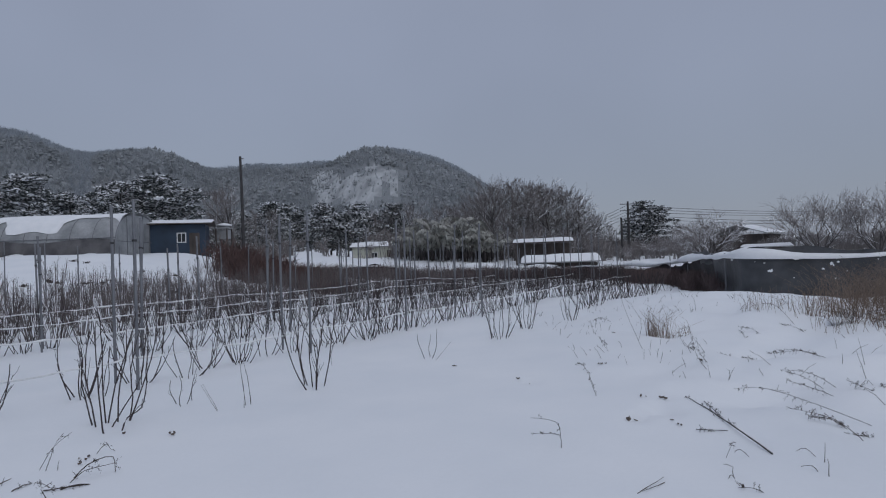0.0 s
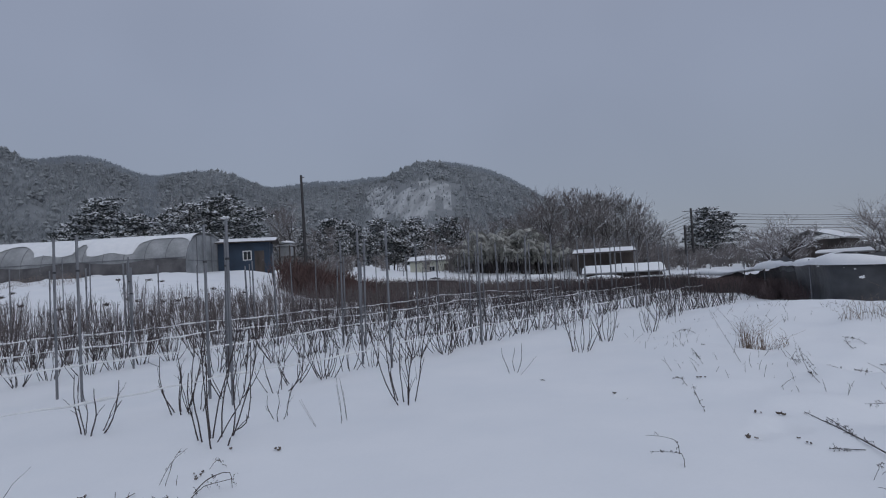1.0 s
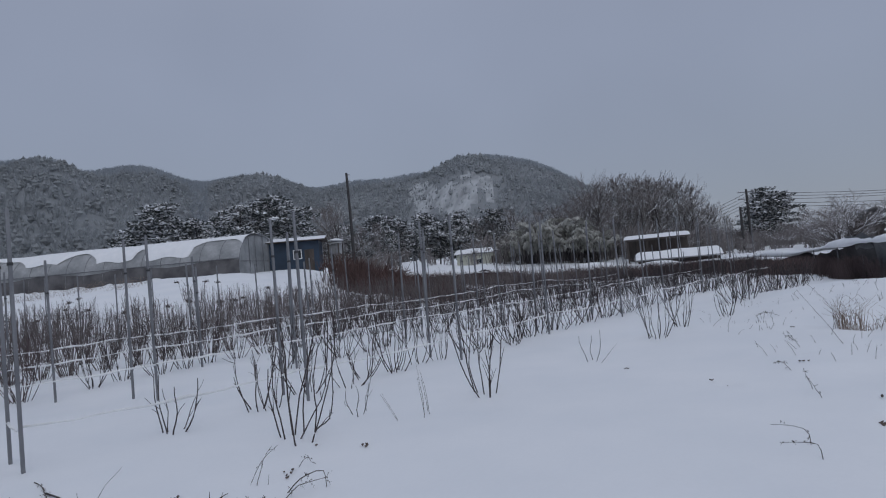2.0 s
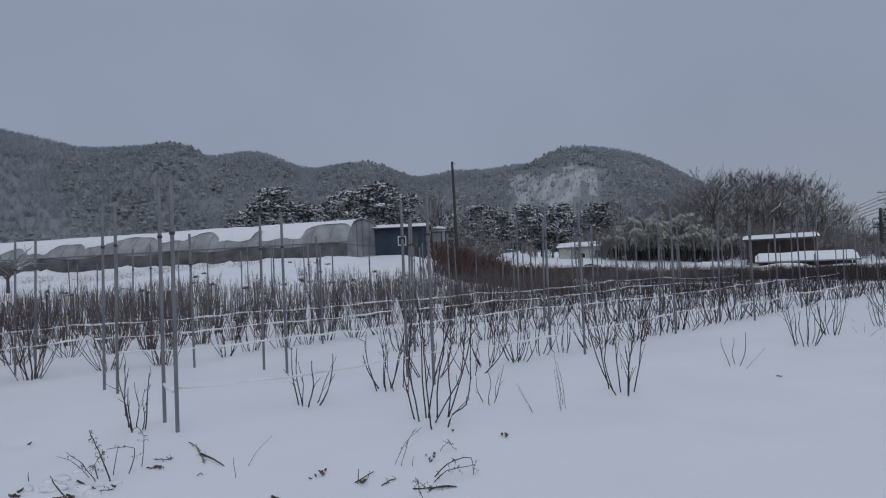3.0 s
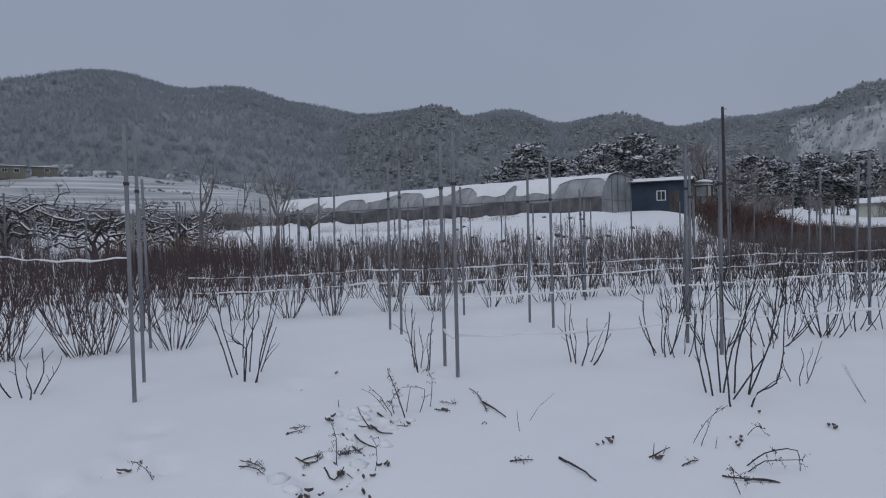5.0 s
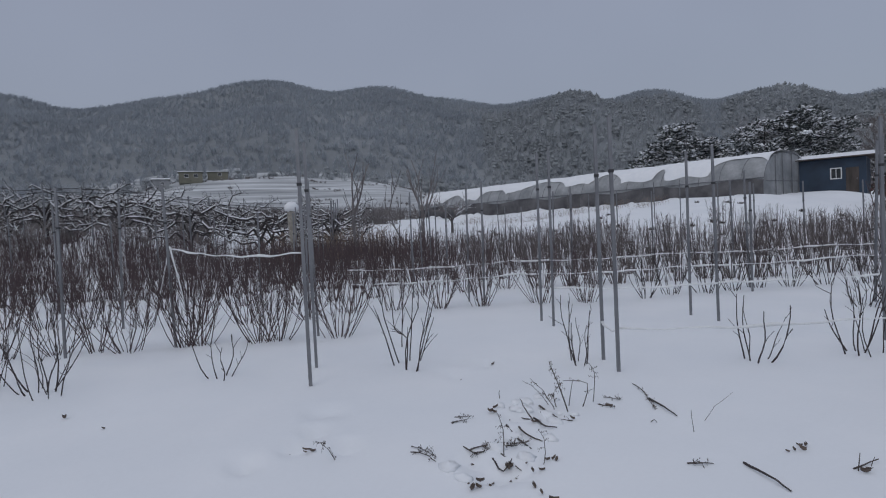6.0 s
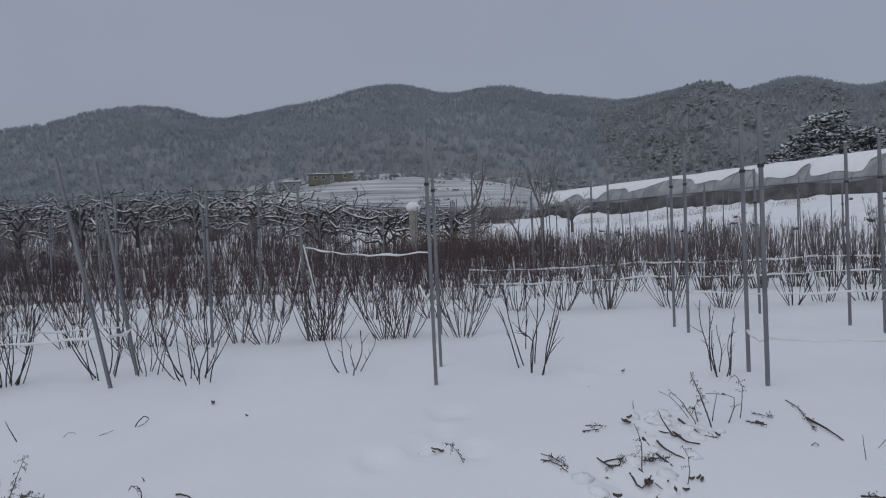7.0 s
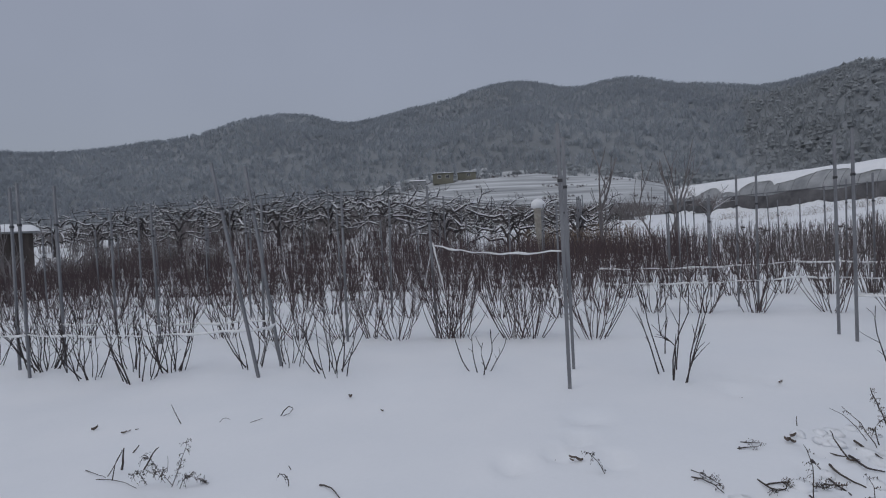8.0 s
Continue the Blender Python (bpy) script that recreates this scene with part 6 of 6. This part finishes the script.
upright(0.005, 0, WEED, "dry_stalk", (5.31, 7.75), (-0.00, 0.00, 0.12))
upright(0.004, 0, WEED, "dry_stalk", (2.65, 4.21), (-0.00, 0.00, 0.07), (-0.05, 0.02, 0.08))
upright(0.003, 2, WEED, "dry_stalk", (2.76, 4.65), (0.06, -0.02, 0.13))
upright(0.004, 0, WEED, "dry_stalk", (2.96, 4.65), (-0.07, 0.03, 0.05), (-0.11, 0.05, 0.02))
upright(0.003, 2, WEED, "dry_stalk", (3.88, 8.82), (-0.06, 0.02, 0.40))
upright(0.003, 3, WEED, "dry_stalk", (3.83, 8.10), (-0.17, 0.06, 0.23))
upright(0.004, 0, WEED, "dry_stalk", (3.39, 10.07), (0.05, -0.01, 0.35), (-0.25, 0.06, 0.77))
upright(0.004, 4, WEED, "dry_stalk", (2.81, 9.46), (-0.14, 0.03, 0.22))
lying(0.004, 0, WEED, "stick", (2.17, 4.11), (1.98, 3.94))
upright(0.004, 6, WEED, "dry_stalk", (2.78, 3.91), (-0.09, 0.04, 0.02), (-0.18, 0.08, 0.01))
upright(0.003, 0, WEED, "dry_stalk", (-2.01, 6.43), (-0.14, -0.07, 0.30))
upright(0.004, 0, WEED, "dry_stalk", (-1.77, 6.59), (-0.04, -0.02, 0.41))
upright(0.004, 0, WEED, "dry_stalk", (-1.77, 6.76), (-0.05, -0.02, 0.38))
upright(0.004, 0, WEED, "dry_stalk", (-1.43, 9.07), (-0.02, -0.01, 0.29))
upright(0.004, 0, WEED, "dry_stalk", (0.11, 9.28), (0.27, 0.03, 0.27))
upright(0.004, 2, WEED, "dry_stalk", (-2.66, 4.54), (0.08, 0.06, 0.16), (0.19, 0.15, 0.27))
upright(0.006, 4, WEED, "dry_stalk", (-2.23, 4.26), (0.11, 0.08, 0.07), (0.28, 0.20, 0.09))
upright(0.004, 6, WEED, "dry_stalk", (-2.11, 3.95), (-0.04, -0.03, 0.13), (0.03, 0.02, 0.06))
upright(0.004, 0, WEED, "dry_stalk", (-2.73, 4.23), (0.03, 0.02, 0.06))
upright(0.0045, 9, WEED, "dry_stalk", (4.47, 6.26), (-0.17, 0.17, 0.04), (-0.35, 0.35, 0.09))
upright(0.0045, 26, WEED, "dry_stalk", (5.45, 8.31), (-0.24, 0.24, 0.05), (-0.65, 0.32, 0.01))
upright(0.0045, 8, WEED, "dry_stalk", (4.55, 6.65), (-0.11, 0.23, 0.08), (-0.25, 0.37, 0.12))
upright(0.0045, 14, WEED, "dry_stalk", (4.13, 4.97), (-0.13, 0.08, 0.00), (-0.23, 0.13, 0.00))
upright(0.0045, 3, WEED, "dry_stalk", (3.69, 7.62), (-0.06, 0.32, 0.14), (0.08, 0.91, 0.34))
upright(0.0045, 1, WEED, "dry_stalk", (5.29, 7.23), (0.09, 0.25, 0.12), (0.21, 0.56, 0.24))
upright(0.0045, 9, WEED, "dry_stalk", (4.85, 6.16), (-0.12, 0.13, 0.03), (-0.22, 0.28, 0.08))
upright(0.0045, 0, WEED, "dry_stalk", (3.27, 4.28), (-0.03, 0.05, 0.03), (-0.10, 0.07, 0.02))
upright(0.0045, 16, WEED, "dry_stalk", (2.73, 3.62), (-0.09, 0.06, 0.02), (-0.22, 0.10, 0.01))
upright(0.0045, 9, WEED, "dry_stalk", (5.39, 10.05), (-0.05, 0.31, 0.10), (-0.20, 0.47, 0.13))
upright(0.0045, 2, WEED, "dry_stalk", (4.36, 8.54), (-0.09, 0.11, 0.03), (-0.19, 0.20, 0.06))
upright(0.0045, 8, WEED, "dry_stalk", (4.61, 8.45), (-0.05, 0.13, 0.05), (-0.13, 0.18, 0.05))
upright(0.0045, 0, WEED, "dry_stalk", (3.29, 9.31), (0.02, 0.85, 0.28), (0.23, 2.57, 0.57))
upright(0.0045, 2, WEED, "dry_stalk", (2.16, 6.66), (-0.03, 0.10, 0.06), (-0.05, 0.27, 0.15))
upright(0.0045, 3, WEED, "dry_stalk", (1.56, 4.87), (0.00, 0.10, 0.08), (-0.20, 0.13, 0.09))
upright(0.0045, 8, WEED, "dry_stalk", (6.43, 15.32), (0.16, 1.18, 0.25), (-0.02, 1.13, 0.23))
upright(0.0045, 12, WEED, "dry_stalk", (3.59, 13.18), (-0.17, 0.21, 0.06), (-0.36, 0.16, 0.03))
upright(0.0045, 5, WEED, "dry_stalk", (2.93, 10.09), (-0.05, 0.11, 0.04), (-0.11, 0.20, 0.07))
upright(0.0045, 20, WEED, "dry_stalk", (4.00, 5.18), (-0.10, 0.15, 0.06), (-0.25, 0.24, 0.07))
upright(0.0045, 0, WEED, "dry_stalk", (3.27, 4.19), (0.03, 0.05, 0.05), (0.05, 0.10, 0.09))
upright(0.0045, 0, WEED, "dry_stalk", (2.66, 4.16), (-0.02, 0.03, 0.02), (-0.05, 0.02, 0.00))
upright(0.0045, 5, WEED, "dry_stalk", (5.03, 6.45), (-0.01, 0.03, 0.01), (-0.02, 0.06, 0.02))
upright(0.0045, 0, WEED, "dry_stalk", (6.47, 13.62), (0.05, 0.29, 0.08), (0.17, 0.49, 0.14))
upright(0.0045, 6, WEED, "dry_stalk", (3.94, 8.89), (-0.07, 0.06, 0.02), (-0.11, 0.11, 0.03))
upright(0.0045, 0, WEED, "dry_stalk", (5.05, 8.88), (0.04, 0.21, 0.09), (0.14, 0.33, 0.14))
upright(0.0045, 6, WEED, "dry_stalk", (2.26, 7.90), (-0.06, 0.17, 0.08), (-0.16, 0.17, 0.07))
upright(0.0045, 10, WEED, "dry_stalk", (6.32, 10.96), (0.11, 0.98, 0.26), (-0.02, 1.27, 0.30))
upright(0.0045, 10, WEED, "dry_stalk", (6.31, 10.50), (-0.09, 0.37, 0.10), (-0.24, 0.50, 0.12))
upright(0.0045, 6, WEED, "dry_stalk", (5.10, 9.91), (-0.05, 0.12, 0.04), (-0.04, 0.29, 0.10))
upright(0.0045, 4, WEED, "dry_stalk", (4.23, 10.47), (-0.01, 0.24, 0.08), (0.18, 0.29, 0.12))
lying(0.012, 0, CANE, "stick", (-3.19, 3.73), (-3.00, 3.65), (-2.82, 3.58))
lying(0.008, 0, WEED, "stick", (-2.76, 4.12), (-2.72, 4.34))
lying(0.012, 0, CANE, "stick", (-4.59, 2.98), (-4.43, 2.95), (-4.15, 2.85))
lying(0.011, 0, CANE, "stick", (-4.57, 3.23), (-4.40, 3.19), (-4.35, 3.26))
lying(0.009, 0, CANE, "stick", (-4.16, 2.54), (-4.03, 2.52), (-4.09, 2.64))
lying(0.012, 0, CANE, "stick", (-4.41, 4.33), (-4.18, 4.22), (-3.99, 4.14))
lying(0.006, 10, LEAF, "seed_spike", (-4.80, 4.58), (-4.54, 4.42), (-4.19, 4.14))
lying(0.008, 4, WEED, "stick", (-3.40, 3.47), (-3.34, 3.51), (-3.30, 3.59))
lying(0.007, 26, WEED, "seed_spike", (-4.45, 2.50), (-4.31, 2.53), (-4.34, 2.68), (-4.22, 2.79))
lying(0.006, 4, WEED, "stick", (-4.91, 2.70), (-4.87, 2.82))
lying(0.006, 4, WEED, "stick", (-4.60, 2.18), (-4.50, 2.22), (-4.36, 2.23))
lying(0.008, 2, WEED, "stick", (-2.29, 4.12), (-2.16, 4.14), (-2.00, 4.23))
lying(0.01, 0, CANE, "stick", (-2.17, 4.14), (-2.09, 4.18), (-2.01, 4.23))
lying(0.007, 3, WEED, "stick", (-2.54, 4.12), (-2.51, 4.20), (-2.50, 4.28))
litter(-5.02, 3.17, 700, "leaf")
litter(-4.76, 3.18, 701, "leaf")
litter(-4.25, 2.43, 702, "leaf")
litter(-3.97, 2.40, 703, "leaf")
litter(-3.94, 2.55, 704, "leaf")
litter(-3.82, 2.65, 705, "leaf")
litter(-3.98, 2.25, 706, "leaf")
litter(-4.41, 3.42, 707, "leaf")
litter(-4.95, 1.85, 708, "leaf")
litter(-5.05, 1.63, 709, "leaf")
litter(-5.16, 1.54, 710, "leaf")
litter(-3.92, 2.85, 711, "leaf")
litter(-4.40, 2.81, 712, "leaf")
litter(-4.53, 3.20, 713, "leaf")
litter(-6.92, -2.03, 714, "leaf")
litter(-6.77, -1.69, 715, "leaf")
litter(-6.59, 0.41, 716, "leaf")
litter(-7.14, 0.13, 717, "leaf")
litter(-3.15, 4.12, 718, "leaf")
litter(-2.44, 4.71, 719, "leaf")
litter(-2.05, 5.49, 720, "leaf")
litter(-2.57, 5.56, 721, "leaf")
litter(2.34, 5.81, 722, "leaf")
litter(2.62, 6.54, 723, "leaf")
litter(2.58, 5.88, 724, "leaf")
litter(2.65, 5.67, 725, "leaf")
litter(2.75, 6.38, 726, "leaf")
litter(1.47, 7.42, 727, "leaf")
litter(1.34, 7.63, 728, "leaf")
litter(2.51, 8.32, 729, "leaf")
litter(0.49, 8.76, 730, "leaf")
litter(3.81, 8.18, 731, "leaf")
litter(3.26, 11.33, 732, "leaf")
litter(2.64, 5.45, 733, "leaf")
litter(-6.36, 4.12, 740, "leaf")
litter(-6.06, 3.48, 741, "leaf")
litter(-4.51, 3.96, 742, "leaf")
litter(-4.91, 3.07, 743, "leaf")
litter(-3.92, 2.21, 744, "leaf")
litter(-3.94, 2.34, 745, "leaf")
litter(-4.04, 2.58, 746, "leaf")
litter(-3.67, 2.53, 747, "leaf")
litter(-3.95, 2.69, 748, "leaf")
litter(-3.51, 2.47, 749, "leaf")
litter(-4.24, 2.43, 750, "leaf")
litter(-3.11, 4.22, 751, "leaf")
litter(-2.46, 4.82, 752, "leaf")
litter(-2.66, 4.14, 753, "leaf")


lump_rng = random.Random(66)
for k in range(22):
    t = lump_rng.random()
    x, y = -5.0 + 1.15 * t + lump_rng.gauss(0, .13), 3.7 - 1.4 * t + lump_rng.gauss(0, .13)
    s = lump_rng.uniform(.03, .06)
    lump = Shape().blob((0, 0, 0.0), s * lump_rng.uniform(1, 1.8), s * lump_rng.uniform(.8, 1.2), s * .62, lump_rng, 0.25, 6, 10)
    thing("snow_lump", (x, y, ground_z(x, y)), "small rounded lump of snow over buried litter", "snow lump", "snow lumps", data=lump.mesh("snow_lump", SNOW, True))


def bank_tufts():
    """Dark tufts and clods that stick out of the snowy bank below the greenhouse."""
    rng = random.Random(81)
    for i in range(30):
        az, dist = rng.uniform(25, 62), rng.uniform(29, 43)
        x, y = polar(az, dist)
        sh = Shape()
        for _ in range(14):
            a, h = rng.uniform(0, 6.28), rng.uniform(.08, .3)
            o = Vector((rng.uniform(-.15, .15), rng.uniform(-.15, .15), -.05))
            t = o + Vector((math.cos(a) * h * .4, math.sin(a) * h * .4, h * .7))
            sh.tube([o, o.lerp(t, .5) + Vector((0, 0, .06)), t], .02, .008, 3, cap=False)
        sh.blob((0, 0, .02), .12, .1, .07, rng, .4, 3, 6)
        thing("bank_tuft", (x, y, ground_z(x, y)), "dark tuft of dead weeds on the snowy bank", "tuft", "bank tufts", data=sh.mesh("bank_tuft", WEED))
    for az, dist in ((41, 44), (44, 46), (47, 47), (50, 49), (53, 51), (56, 53)):
        x, y = polar(az, dist)
        grass_clump(x, y, int(az), 160, 0.7, 1.3, "pale straw heap along the greenhouse foot", 0.9)


bank_tufts()


def stubble():
    """Thin dry stems and blades that poke through the rough snow of the verge and the foot of the sheet."""
    rng = random.Random(90)
    for name, count, mat, label in (("verge_stubble", 520, WEED, "thin dry stems poking through the rough snow"), ("fence_brush", 520, STRAW, "dry russet stems standing before the black sheet")):
        sh = Shape()
        for i in range(count):
            if name == "verge_stubble":
                x, y = rng.uniform(2.2, 9.5), rng.uniform(5.5, 16.0)
                if grain(x / 1.3, y / 1.3, 21) < 0.1:
                    continue
                tall = rng.uniform(0.04, 0.2)
            else:
                x = rng.uniform(9.5, 20.0)
                y, tall = 17.6 + 0.12 * (x - 9.5) - rng.uniform(0, 1.6), rng.uniform(0.3, 1.0)
            a, lean = rng.uniform(0, 6.28), rng.uniform(0.2, 1.3)
            o = Vector((x, y, ground_z(x, y) - 0.03))
            t = o + Vector((math.cos(a) * lean * tall, math.sin(a) * lean * tall, tall))
            sh.tube([o, o.lerp(t, 0.55) + Vector((0, 0, tall * 0.12)), t], 0.0035, 0.0015, 3, cap=False)
            for _ in range(3 if name == "fence_brush" else 1):
                q = o.lerp(t, rng.uniform(0.5, 1.0))
                d = Vector((rng.uniform(-1, 1), rng.uniform(-1, 1), rng.uniform(-0.2, 1))).normalized() * tall * 0.35
                sh.tri(q, q + Vector((0.006, 0.004, 0)), q + d)
        tagged(new(name, sh.mesh(name, mat)), label, "dry stems", kind="stuff")


stubble()
